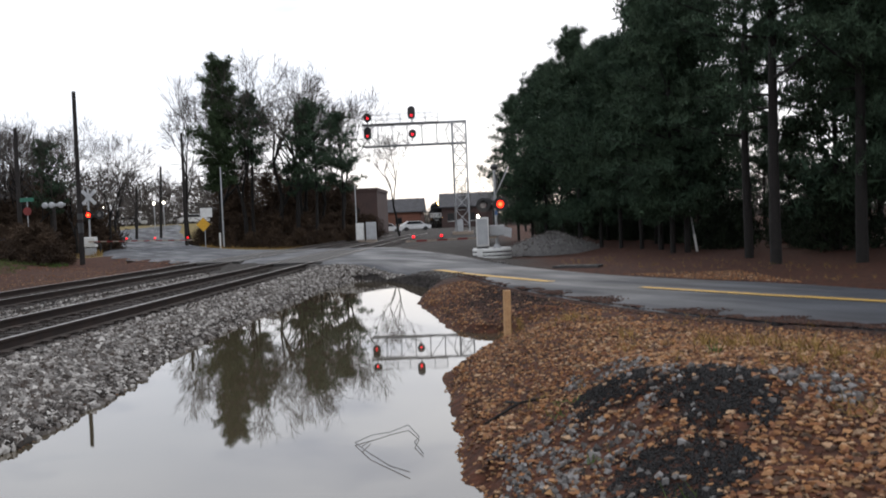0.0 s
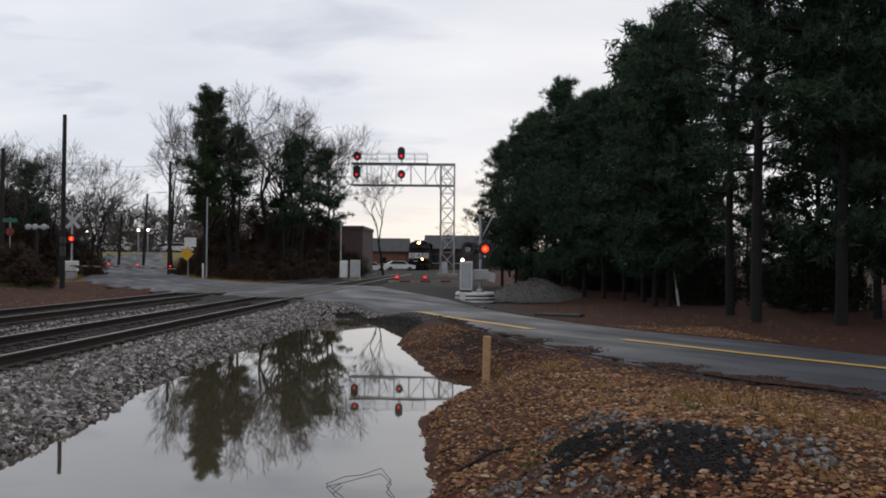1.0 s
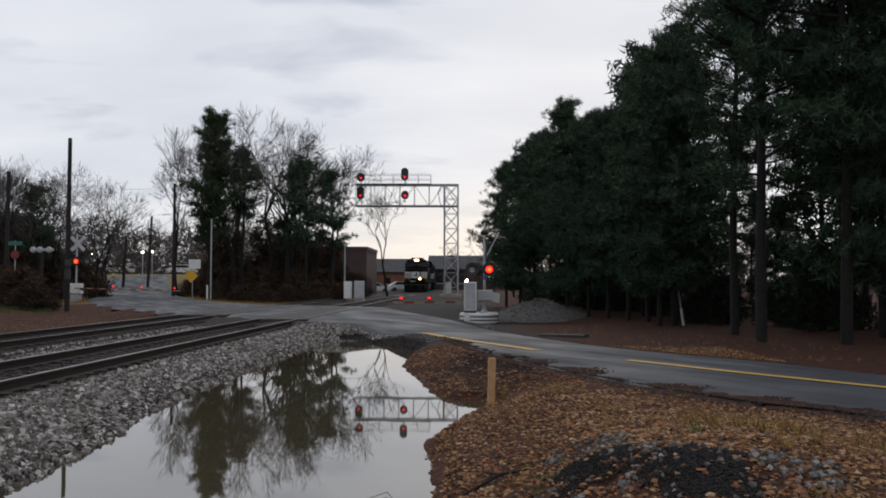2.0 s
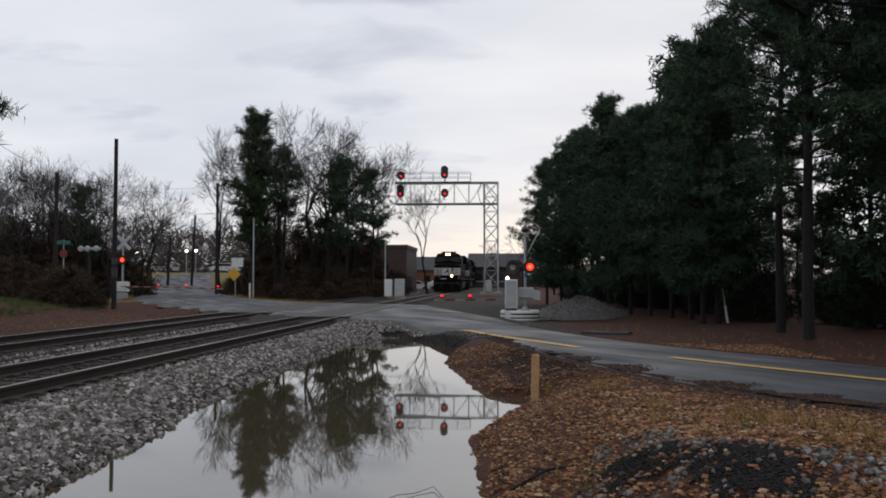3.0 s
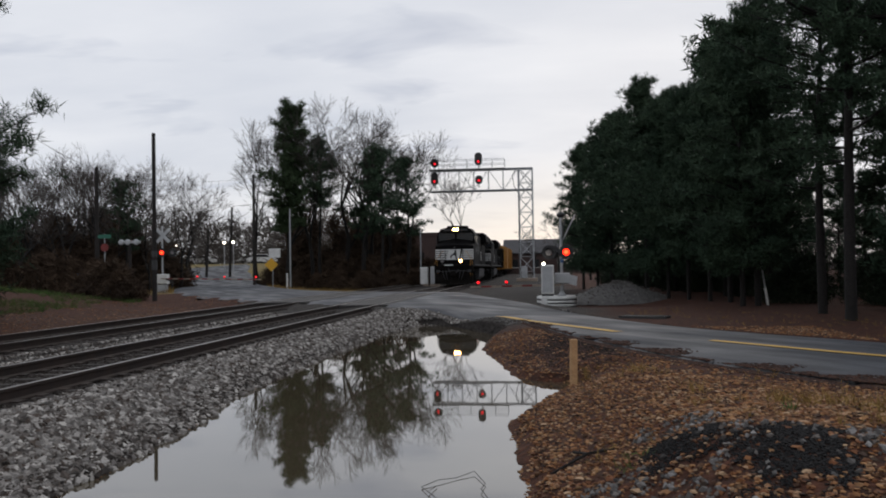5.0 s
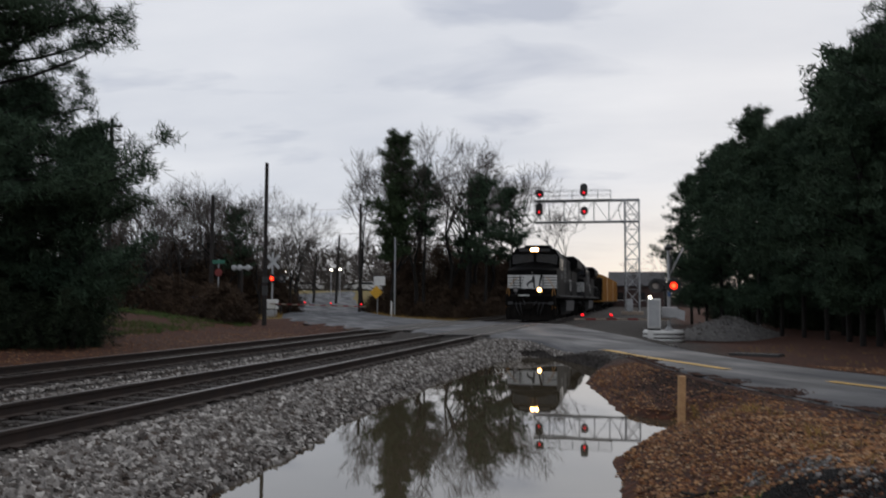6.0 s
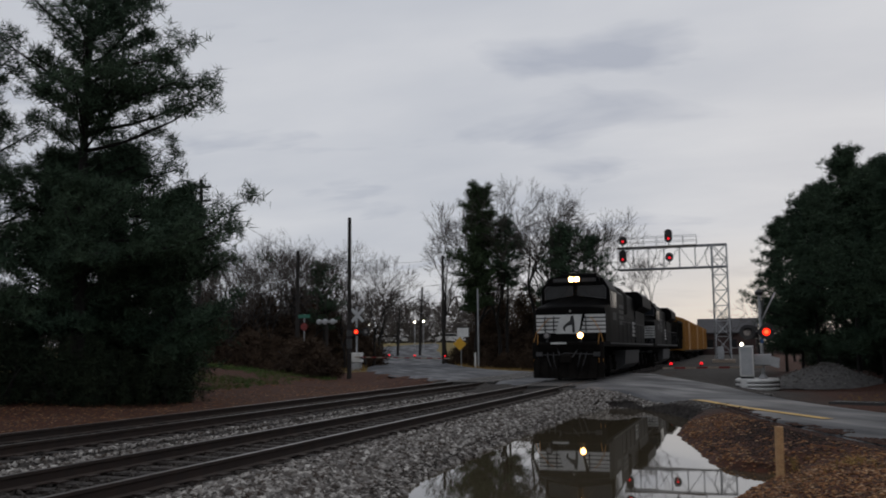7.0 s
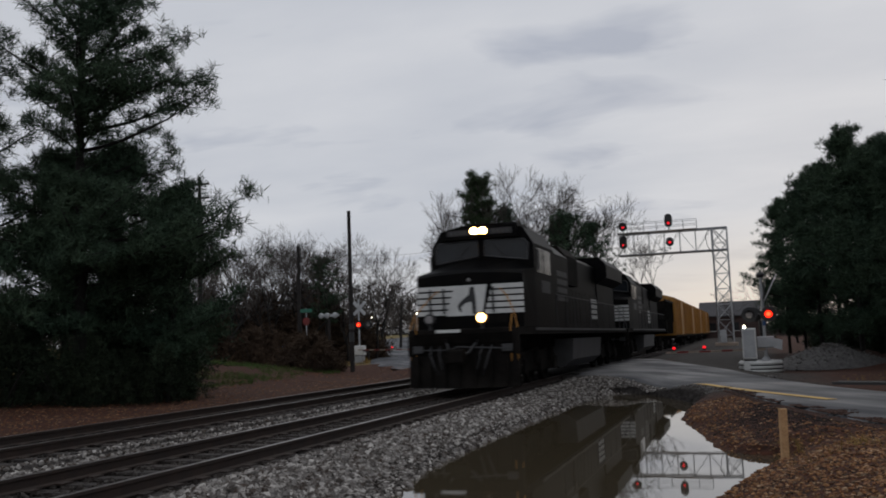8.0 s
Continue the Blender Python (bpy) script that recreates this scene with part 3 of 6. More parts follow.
def scatter(name, places, size, material, label, category, flat=1.0, seed=1, sink=0.25):
    """Many small stones or leaves as one object."""
    rng = np.random.default_rng(seed)
    p = np.array(places)
    n = len(p)
    q = rng.normal(size=(n, 4))
    q /= np.linalg.norm(q, axis=1)[:, None]
    a, b, c, d = q.T
    R = np.stack([1 - 2 * (c * c + d * d), 2 * (b * c - a * d), 2 * (b * d + a * c), 2 * (b * c + a * d), 1 - 2 * (b * b + d * d), 2 * (c * d - a * b),
                  2 * (b * d - a * c), 2 * (c * d + a * b), 1 - 2 * (b * b + c * c)], 1).reshape(n, 3, 3)
    s = size * rng.uniform(0.55, 1.35, (n, 1, 1)) * rng.uniform(0.7, 1.2, (n, 1, 3))
    v = np.einsum("nij,nkj->nki", R, ICO_V[None] * s)
    v[:, :, 2] *= flat
    v += p[:, None, :]
    v[:, :, 2] += size * (0.5 - sink) * flat
    f = (np.array(ICO_F)[None] + (np.arange(n) * 7)[:, None, None]).reshape(-1, 3)
    ob = raw(name, v.reshape(-1, 3).tolist(), f.tolist(), material)
    return tagged(ob, label, category, kind="stuff")


def strew(n, x0, x1, y0, y1, ok, seed, power=1.7):
    """Places on the ground, thinner with distance."""
    rng = random.Random(seed)
    out = []
    while n > 0:
        n -= 1
        y = y0 + (y1 - y0) * rng.random() ** power
        x = x0 + (x1 - x0) * rng.random()
        if ok(x, y):
            out.append((x, y, height(x, y)))
    return out


def clear_of_road(x, y):
    return road_dist(x, y) > 0.15


def blot(x, y, cx, cy, rx, ry):
    return ((x - cx) / rx) ** 2 + ((y - cy) / ry) ** 2


def soot_value(x, y):
    """Below 0.75 in the ash patches; the edge is frayed at three scales."""
    e = 0.5 * noise.noise((x * 1.3, y * 1.3, 4)) + 0.8 * noise.noise((x * 3.3, y * 3.3, 8)) + 0.7 * noise.noise((x * 8, y * 8, 8))
    near = min(blot(x, y, 0.98, 6.55, 0.36, 0.45), blot(x, y, 1.46, 5.6, 0.34, 0.6), blot(x, y, 1.05, 4.7, 0.36, 0.6))
    return min(near, blot(x, y, 1.1, 16.8, 1.9, 2.7)) + e


def dark_patch(x, y):
    return soot_value(x, y) < 0.75


def sooty(x, y):
    return random.Random(x * 7 + y).random() < 1.15 - 0.9 * max(soot_value(x, y), 0)


def grey_patch(x, y):
    e = 0.8 * noise.noise((x * 1.5, y * 1.5, 1)) + 0.4 * noise.noise((x * 5, y * 5, 1))
    return min(blot(x, y, 0.5, 5.2, 0.5, 1.2), blot(x, y, 1.22, 6.1, 0.26, 0.5), blot(x, y, 1.0, 7.3, 0.3, 0.35), blot(x, y, 2.1, 5.6, 0.25, 0.5)) + e < 1.0


def on_shoulder(x, y):
    return clear_of_road(x, y) and x < water_left(y) + 0.12


scatter("ballast", strew(27000, -5.85, -3.95, 4.5, 30, on_shoulder, 3), 0.062, M["ballast"], "loose grey crushed stone ballast beside the track", "ballast", seed=3)
scatter("ballast", strew(9000, -9.8, -8.2, 4.5, 31, clear_of_road, 4), 0.048, M["ballast"], "loose grey crushed stone between two tracks", "ballast", seed=4)
scatter("ballast", strew(13000, -7.95, -5.95, 3.5, 31, lambda x, y: clear_of_road(x, y) and ((y + 0.1) % 0.52 > 0.2 or noise.noise((x, y * 0.4, 3)) > -0.1), 5), 0.045, M["dirty_ballast"], "dirty ballast packed between the ties", "ballast", seed=5)
scatter("ballast", strew(4000, -13.4, -12.2, 6, 34, clear_of_road, 6), 0.045, M["dirty_ballast"], "dirty ballast along the far track", "ballast", seed=6)


scatter("ballast", strew(8000, -12.1, -9.9, 5, 34, lambda x, y: clear_of_road(x, y) and ((y + 0.1) % 0.52 > 0.2 or noise.noise((x, y * 0.4, 3)) > -0.1), 16), 0.045, M["dirty_ballast"], "dirty ballast packed between the far ties", "ballast", seed=16)
scatter("ballast", strew(9000, -5.2, -3.8, 5, 27, lambda x, y: -0.08 < water_left(y) - x < 0.25 + 0.35 * abs(noise.noise((x * 1.5, y * 1.5, 5))), 21), 0.05, M["dirty_ballast"], "dark wet stones along the waterline", "ballast", seed=21, sink=0.0)
scatter("ballast", strew(5200, -4.7, -1.2, 26.0, 31.5, lambda x, y: road_dist(x, y) > 0.02 and y > 27.0 + 0.3 * noise.noise((x * 2, y, 4)), 24, 1.0), 0.05, M["ballast"], "loose stone banked up where the ditch meets the road", "ballast", seed=24)
scatter("gravel", strew(7000, -4.2, 0.8, 22.5, 30, lambda x, y: road_dist(x, y) > -0.15 and (x > water_right(min(y, 27.9)) or y > 27.6) and (y > 24 or road_dist(x, y) < 0.5), 25, 1.0), 0.036, M["gravel"], "grey grit washed off the road edge into the ditch", "gravel", seed=25)
scatter("flotsam", strew(5000, -4.9, -3.8, 5, 27, lambda x, y: -0.22 < water_left(y) - x < 0.1 + 0.25 * abs(noise.noise((x * 2, y * 2, 5))), 18), 0.035, M["chips"], "sodden leaves and bark left along the waterline", "flotsam", flat=0.5, seed=18)
scatter("leaf_litter", strew(8000, -23, -13.4, 13, 48, clear_of_road, 19, 1.2), 0.045, M["chips"], "russet dead leaves beside the far track", "leaf litter", flat=0.4, seed=19)


def on_bank(x, y):
    return clear_of_road(x, y) and x > water_right(min(y, 27.9)) - 0.03 and y < 24


scatter("leaf_litter", [p for p in strew(40000, -1.6, 6.0, 3.0, 21, lambda x, y: on_bank(x, y) and random.Random(x * y).random() < (0.1 if dark_patch(x, y) else 0.22 if grey_patch(x, y) else 0.25 if road_dist(x, y) < 1.0 and y < 13 else 1), 7, 1.5)],
        0.034, M["chips"], "orange-brown wood chips and dead leaves over the bank", "leaf litter", flat=0.55, seed=7)
scatter("leaf_litter", strew(16000, -0.6, 5.0, 3.2, 11, lambda x, y: on_bank(x, y) and not dark_patch(x, y), 20, 1.1), 0.022, M["chips"], "small broken leaves and bark crumbs on the bank", "leaf litter", flat=0.6, seed=20)
scatter("leaf_litter", strew(2200, -1.2, 6.0, 3.0, 14, lambda x, y: on_bank(x, y) and random.Random(x * y).random() < (0.25 if dark_patch(x, y) else 1), 17, 1.2), 0.048, M["chips"], "larger curled dead leaves and bark on the bank", "leaf litter", flat=0.35, seed=17, sink=0.0)
scatter("gravel", strew(15000, -0.3, 4.5, 3.0, 12, lambda x, y: on_bank(x, y) and (grey_patch(x, y) or dark_patch(x, y)) and random.Random(x - y).random() < (0.12 if dark_patch(x, y) else 0.8), 8, 1.0), 0.032, M["gravel"],
        "loose grey gravel washed out over the bank", "gravel", seed=8)
dirt = ramp_mat("damp_red_dirt", [(0.03, 0.014, 0.01), (0.075, 0.032, 0.02), (0.016, 0.011, 0.01), (0.05, 0.028, 0.02)])
EDGE = []
_er = random.Random(41)
for _ in range(30000):
    _k = _er.randrange(0, 70)
    _f, _s = _er.random(), abs(_er.gauss(0, 0.1)) - 0.06
    _p, _q = ROAD_LINE[_k], ROAD_LINE[_k + 1]
    _ax, _ay, _bx, _by = [_p[i] + (_q[i] - _p[i]) * _f for i in range(4)]
    _x, _y = _ax + (_bx - _ax) * _s, _ay + (_by - _ay) * _s
    if 3 < _y < 24 and noise.noise((_x * 0.9, _y * 0.9, 17)) + 0.5 * noise.noise((_x * 3, _y * 3, 7)) > 4 * _s - 0.35:
        EDGE.append((_x, _y, max(height(_x, _y), road_z(_x, _y) if _s > 0.02 else -1)))
scatter("road_dirt", EDGE, 0.03, dirt, "damp red-brown dirt strewn over the road's edge", "dirt", flat=0.45, seed=26, sink=0.1)
soot = ramp_mat("black_ash", [(0.005, 0.005, 0.0055), (0.011, 0.011, 0.012), (0.008, 0.007, 0.007), (0.02, 0.019, 0.019)])
ASH = strew(80000, 0.2, 2.6, 3.4, 7.6, lambda x, y: on_bank(x, y) and sooty(x, y), 9, 1.0) + strew(26000, -0.9, 3.2, 13.6, 20.2, lambda x, y: on_bank(x, y) and sooty(x, y), 10, 1.0)
scatter("ash", ASH, 0.015, soot, "patches of black ash and cinders on the bank", "ash", flat=0.6, seed=9, sink=0.0)
scatter("dead_leaves", strew(900, 1.2, 5.5, 3.0, 8.5, lambda x, y: on_bank(x, y) and not dark_patch(x, y), 23, 1.4), 0.034, M["tan_leaf"], "curled tan dead leaves strewn over the bank", "leaf litter", flat=0.4, seed=23, sink=0.0)


# ---- the train ----
def disc(b, x, y, z, r, d, n=16):
    return b.lathe((x, y, z), [(r * 0.94, 0), (r, d * 0.3), (r, d)], n, "y")


def wheelset(parent, y):
    r = 0.52
    b = Build()
    for s in (-1, 1):
        b.lathe((0, 0, 0), [(r * 0.62, s * 0.70), (r + 0.03, s * 0.70), (r + 0.03, s * 0.735), (r, s * 0.74), (r * 0.99, s * 0.83), (r * 0.85, s * 0.83), (r * 0.8, s * 0.8), (0.14, s * 0.81)], 20, "x")
    b.tube((-0.95, 0, 0), (0.95, 0, 0), 0.09, n=8)
    for s in (-1, 1):
        for k in range(5):
            a = 2 * math.pi * k / 5
            b.tube((s * 0.8, 0.2 * math.cos(a), 0.2 * math.sin(a)), (s * 0.815, 0.34 * math.cos(a), 0.34 * math.sin(a)), 0.05, n=5)
    return part("wheelset", b, M["loco_dirty"], parent, "steel wheels on an axle", at=pose(0, y, r))


WHEELSETS = []


def locomotive(lit, label, m):
    """Six-axle wide-nosed diesel; its nose's face is at y = 0 and it runs towards -y."""
    t = thing("locomotive", label, "locomotive", m, "train")
    # underframe
    frame_b = Build().box(-1.5, 1.5, -0.75, 21.0, 1.42, 1.62, bev=0.03)
    frame_b.box(-0.75, 0.75, -0.6, 20.9, 1.0, 1.42)
    fr = part("underframe", frame_b, M["loco_dirty"], t)
    part("walkway_edge", Build().box(-1.512, -1.5, 1.2, 20.5, 1.52, 1.6).box(1.5, 1.512, 1.2, 20.5, 1.52, 1.6), M["tank"], fr, "pale worn walkway edge")
    # pilot with the snow plough
    p = Build().prism([(-1.5, 0.95), (1.5, 0.95), (1.5, 1.5), (-1.5, 1.5)], -0.78, -0.68)
    p.add([(-1.48, -0.72, 0.98), (1.48, -0.72, 0.98), (1.48, -0.78, 0.12), (0, -1.12, 0.1), (-1.48, -0.78, 0.12), (0, -0.82, 0.98),
           (-1.48, -0.6, 0.98), (1.48, -0.6, 0.98), (1.48, -0.6, 0.12), (-1.48, -0.6, 0.12)],
          [(0, 5, 3, 4), (5, 1, 2, 3), (6, 7, 1, 5, 0), (9, 4, 3, 2, 8), (6, 0, 4, 9), (7, 8, 2, 1), (6, 9, 8, 7)])
    part("pilot", p, M["loco_dirty"], t, "black snow plough under the buffer beam")
    cp = Build().box(-0.12, 0.12, -1.35, -0.7, 0.82, 1.02, bev=0.03).box(-0.22, 0.22, -1.5, -1.25, 0.72, 1.1, bev=0.05).box(-0.28, 0.28, -0.82, -0.76, 0.68, 1.2)
    part("coupler", cp, M["loco_dirty"], t, "steel knuckle coupler")
    h = Build()
    for x in (-0.85, -0.6, 0.55, 0.8):
        h.path([(x, -0.8, 1.18), (x * 0.95, -1.0, 0.95), (x * 0.8, -1.02, 0.6), (x * 0.7, -0.92, 0.42)], 0.03)
    h.path([(-0.45, -0.8, 1.36), (-0.25, -1.05, 0.98), (0.0, -1.12, 0.9), (0.25, -1.05, 1.0), (0.42, -0.82, 1.3)], 0.035)
    part("air_hoses", h, M["black"], t)
    for k in range(5):
        part("anticlimber_rib", Build().box(-1.3, 1.3, -0.9, -0.78, 1.26 + k * 0.055, 1.285 + k * 0.055), M["loco_dirty"], t)
    for x in (-1.2, 1.2):
        part("jumper_box", Build().box(x - 0.13, x + 0.13, -0.86, -0.78, 1.0, 1.2, bev=0.02), M["tank"], t)
    for k in range(7):
        x = -1.2 + k * 0.4
        part("plough_rib", Build().box(x - 0.02, x + 0.02, -0.84 - 0.3 * (1 - abs(x) / 1.48), -0.74, 0.16, 0.9), M["loco_dirty"], t)
    part("cut_lever", Build().path([(-1.35, -0.84, 1.08), (-0.3, -0.86, 1.08), (-0.1, -0.95, 1.15), (1.35, -0.84, 1.08)], 0.02), M["tank"], t)
    part("number_strip", Build().box(-0.72, -0.05, -0.795, -0.785, 1.52, 1.6), M["loco_white"], t, "white plate on the buffer beam")
    # front steps
    for s in (-1, 1):
        st = Build()
        for k in range(4):
            st.box(min(s * 1.05, s * 1.5), max(s * 1.05, s * 1.5), -0.74, -0.45, 0.32 + k * 0.3, 0.35 + k * 0.3)
        st.box(min(s * 1.02, s * 1.05), max(s * 1.02, s * 1.05), -0.76, -0.42, 0.3, 1.45)
        part("steps", st, M["loco_dirty"], t)
        hr = Build().path([(s * 1.46, -0.72, 0.75), (s * 1.46, -0.72, 1.62), (s * 1.36, -0.6, 2.0), (s * 1.05, -0.16, 2.48), (s * 0.86, -0.04, 2.66)], 0.017)
        hr.path([(s * 1.28, -0.74, 0.75), (s * 1.28, -0.74, 1.62), (s * 1.3, -0.6, 1.95)], 0.017)
        part("handrail", hr, M["hand_yellow" if lit else "tank"], t, "handrail at the steps")
    # nose: broad, flat-faced, its top rising to a ridge in the middle
    xs = [-1.48, -0.95, 0, 0.95, 1.48]
    fz = [3.1, 3.16, 3.2, 3.16, 3.1]
    bz = [3.24, 3.5, 3.64, 3.5, 3.24]
    v = [(x, 0.0, 1.62) for x in xs] + [(x, 0.0, z - 0.08) for x, z in zip(xs, fz)] + [(x * 0.99, 0.1, z) for x, z in zip(xs, fz)] + \
        [(x * 1.02, 1.35, z) for x, z in zip(xs, bz)] + [(x * 1.02, 1.35, 1.62) for x in xs]
    f = [(r * 5 + k, r * 5 + k + 1, (r + 1) * 5 + k + 1, (r + 1) * 5 + k) for r in range(4) for k in range(4)]
    f += [(0, 5, 10, 15, 20), (4, 24, 19, 14, 9)]
    f += [(20, 21, 22, 23, 24, 4, 3, 2, 1, 0)]
    nose = part("nose", Build().add(v, f), M["loco"], t, "black wide nose with white stripes")
    # stripes: five a side, ending on a slant against the middle plate
    z0, z1 = 2.0, 2.76
    for k in range(5):
        za = z0 + k * (z1 - z0) / 4.6
        zb = za + 0.118
        sl = 0.05 * k
        for a0, a1, c0, c1 in ((-1.485, -0.62 + sl, -1.485, -0.61 + sl), (0.42 + sl, 1.485, 0.43 + sl, 1.485)):
            sb = Build().add([(a0, -0.008, za), (a1, -0.008, za), (c1, -0.008, zb), (c0, -0.008, zb), (a0, 0.01, za), (a1, 0.01, za), (c1, 0.01, zb), (c0, 0.01, zb)],
                   [(0, 1, 2, 3), (4, 7, 6, 5), (0, 4, 5, 1), (1, 5, 6, 2), (2, 6, 7, 3), (3, 7, 4, 0)])
            part("stripe", sb, M["loco_white"], nose, "white horizontal stripe")
    plate = Build().add([(-0.66, -0.009, z0 - 0.03), (0.34, -0.009, z0 - 0.03), (0.5, -0.009, z1 + 0.02), (-0.42, -0.009, z1 + 0.02), (-0.66, 0.01, z0 - 0.03), (0.34, 0.01, z0 - 0.03), (0.5, 0.01, z1 + 0.02), (-0.42, 0.01, z1 + 0.02)],
                        [(0, 1, 2, 3), (4, 7, 6, 5), (0, 4, 5, 1), (1, 5, 6, 2), (2, 6, 7, 3), (3, 7, 4, 0)])
    part("emblem_plate", plate, M["loco_white"], nose)
    part("emblem", Build().prism([(-0.34, 2.22), (-0.3, 2.1), (-0.22, 2.06), (-0.24, 2.2), (-0.12, 2.3), (0.06, 2.34), (0.08, 2.0), (0.18, 2.0), (0.17, 2.45), (0.13, 2.74), (0.02, 2.72), (-0.02, 2.52), (-0.16, 2.42), (-0.28, 2.32)], -0.016, -0.008),
         M["black"], nose, "plain dark emblem")
    part("nose_door", Build().box(0.45, 1.05, -0.014, -0.009, 1.75, 1.96), M["loco_dirty"], nose)
    for x in (-1.1, -0.72, 0.66):
        gi = Build().path([(x, -0.01, 2.05), (x, -0.06, 2.1), (x, -0.06, 2.66), (x, -0.01, 2.7)], 0.026, 5)
        part("grab_iron", gi, M["black"], nose)
    part("nose_lamp", Build().lathe((0.0, -0.02, 2.92), [(0.05, 0), (0.06, 0.05)], 10, "y"), M["lens_dark"], nose)
    # cab
    out = [(-1.5, 1.62), (1.5, 1.62), (1.5, 3.95), (1.22, 4.42), (0.6, 4.56), (-0.6, 4.56), (-1.22, 4.42), (-1.5, 3.95)]
    cab_b = Build().prism(out, 1.35, 4.1)
    cab = part("cab", cab_b, M["loco"], t)
    part("visor", Build().prism([(-1.12, 4.16), (1.12, 4.16), (1.08, 4.42), (0.6, 4.52), (-0.6, 4.52), (-1.08, 4.42)], 1.18, 1.35), M["loco"], cab)
    for s in (-1, 1):
        w = part("windshield", Build().add([(s * 0.1, 1.335, 3.67), (s * 1.34, 1.335, 3.5), (s * 1.36, 1.335, 3.95), (s * 1.26, 1.335, 4.08), (s * 0.1, 1.335, 4.12),
                                             (s * 0.1, 1.36, 3.67), (s * 1.34, 1.36, 3.5), (s * 1.36, 1.36, 3.95), (s * 1.26, 1.36, 4.08), (s * 0.1, 1.36, 4.12)],
                                            [(0, 1, 2, 3, 4), (5, 9, 8, 7, 6)] + [(k, 5 + k, 5 + (k + 1) % 5, (k + 1) % 5) for k in range(5)]), M["glass"], cab, "dark windshield pane")
        part("gasket", Build().path([(s * 0.1, 1.328, 3.67), (s * 1.34, 1.328, 3.5), (s * 1.36, 1.328, 3.95), (s * 1.26, 1.328, 4.08), (s * 0.1, 1.328, 4.12), (s * 0.1, 1.328, 3.67)], 0.022, 5), M["tank"], w)
        part("wiper", Build().path([(s * 0.7, 1.31, 3.62), (s * 0.35, 1.31, 3.98)], 0.012, 4), M["black"], w)
        part("side_window", Build().box(min(s * 1.495, s * 1.51), max(s * 1.495, s * 1.51), 1.7, 2.5, 3.15, 3.85), M["glass"], cab)
        part("side_window", Build().box(min(s * 1.495, s * 1.51), max(s * 1.495, s * 1.51), 2.6, 3.5, 3.15, 3.85), M["glass"], cab)
        nb = part("number_board", Build().box(min(s * 0.3, s * 0.95), max(s * 0.3, s * 0.95), 1.165, 1.19, 4.26, 4.42), M["black"], cab)
        for k in range(4):
            x = s * 0.62 - 0.24 + k * 0.13
            part("number_bar", Build().box(x, x + 0.08, 1.158, 1.166, 4.29, 4.39), M["tank"], nb)
        part("side_bars", Build().box(min(s * 1.5, s * 1.506), max(s * 1.5, s * 1.506), 2.2, 3.4, 2.6, 2.95), M["tank"], cab, "pale number bar")
        part("mirror", Build().box(min(s * 1.56, s * 1.6), max(s * 1.56, s * 1.6), 1.5, 1.6, 3.2, 3.75), M["black"], cab)
    # the thin shelf below the lenses is added to keep their light off the nose
    hl = part("headlight_box", Build().box(-0.26, 0.26, 1.1, 1.19, 4.25, 4.47, bev=0.02).box(-0.26, 0.26, 0.9, 1.1, 4.23, 4.255), M["black"], cab)
    for x in (-0.125, 0.125):
        part("headlight", Build().lathe((x, 1.07, 4.36), [(0.1, 0), (0.115, 0.03)], 14, "y"), M["headlight"] if lit else M["lens_dark"], hl, "lit headlight" if lit else "unlit headlight")
    for x, on in ((0.54, lit), (-0.88, False)):
        o = part("ditch_light", Build().lathe((x, -0.82, 1.88), [(0.13, 0.02), (0.15, 0.0), (0.15, 0.14), (0.08, 0.22)], 14, "y").box(x - 0.04, x + 0.04, -0.75, -0.65, 1.6, 1.78), M["black"], t)
        part("lens", Build().lathe((x, -0.835, 1.88), [(0.1, 0), (0.115, 0.02)], 14, "y"), M["ditch"] if on else M["lens_dark"], o, "lit lens" if on else "unlit lens")
    # hood
    hood = Build().prism([(-1.0, 1.62), (1.0, 1.62), (1.0, 4.15), (0.75, 4.35), (-0.75, 4.35), (-1.0, 4.15)], 4.1, 15.2)
    hd = part("hood", hood, M["loco"], t)
    part("equipment_cabinet", Build().prism([(-1.45, 1.62), (1.45, 1.62), (1.45, 3.9), (1.0, 4.3), (-1.0, 4.3), (-1.45, 3.9)], 4.1, 6.6), M["loco"], t)
    part("air_conditioner", Build().box(-0.8, 0.8, 2.4, 3.8, 4.55, 4.72, bev=0.05), M["loco"], t)
    part("radiator", Build().prism([(-1.05, 1.62), (1.05, 1.62), (1.05, 3.5), (1.5, 3.75), (1.5, 4.3), (1.2, 4.62), (-1.2, 4.62), (-1.5, 4.3), (-1.5, 3.75), (-1.05, 3.5)], 15.2, 20.2), M["loco"], t)
    part("exhaust", Build().box(-0.35, 0.35, 10.2, 11.2, 4.35, 4.6, bev=0.05), M["loco_dirty"], t)
    part("air_intake", Build().prism([(-1.25, 3.1), (1.25, 3.1), (1.25, 4.1), (1.0, 4.42), (-1.0, 4.42), (-1.25, 4.1)], 7.2, 9.6), M["loco_dirty"], t)
    for s in (-1, 1):
        y = 6.8
        while y < 15:
            part("hood_door", Build().box(min(s * 1.0, s * 1.02), max(s * 1.0, s * 1.02), y, y + 0.66, 1.8, 3.0), M["loco"], hd)
            y += 0.72
        lb = Build()
        for k in range(4):
            lb.box(min(s * 1.45, s * 1.456), max(s * 1.45, s * 1.456), 4.7, 6.4, 2.45 + k * 0.26, 2.62 + k * 0.26)
        part("lettering_bars", lb, M["tank"], t, "pale lettering as plain bars")
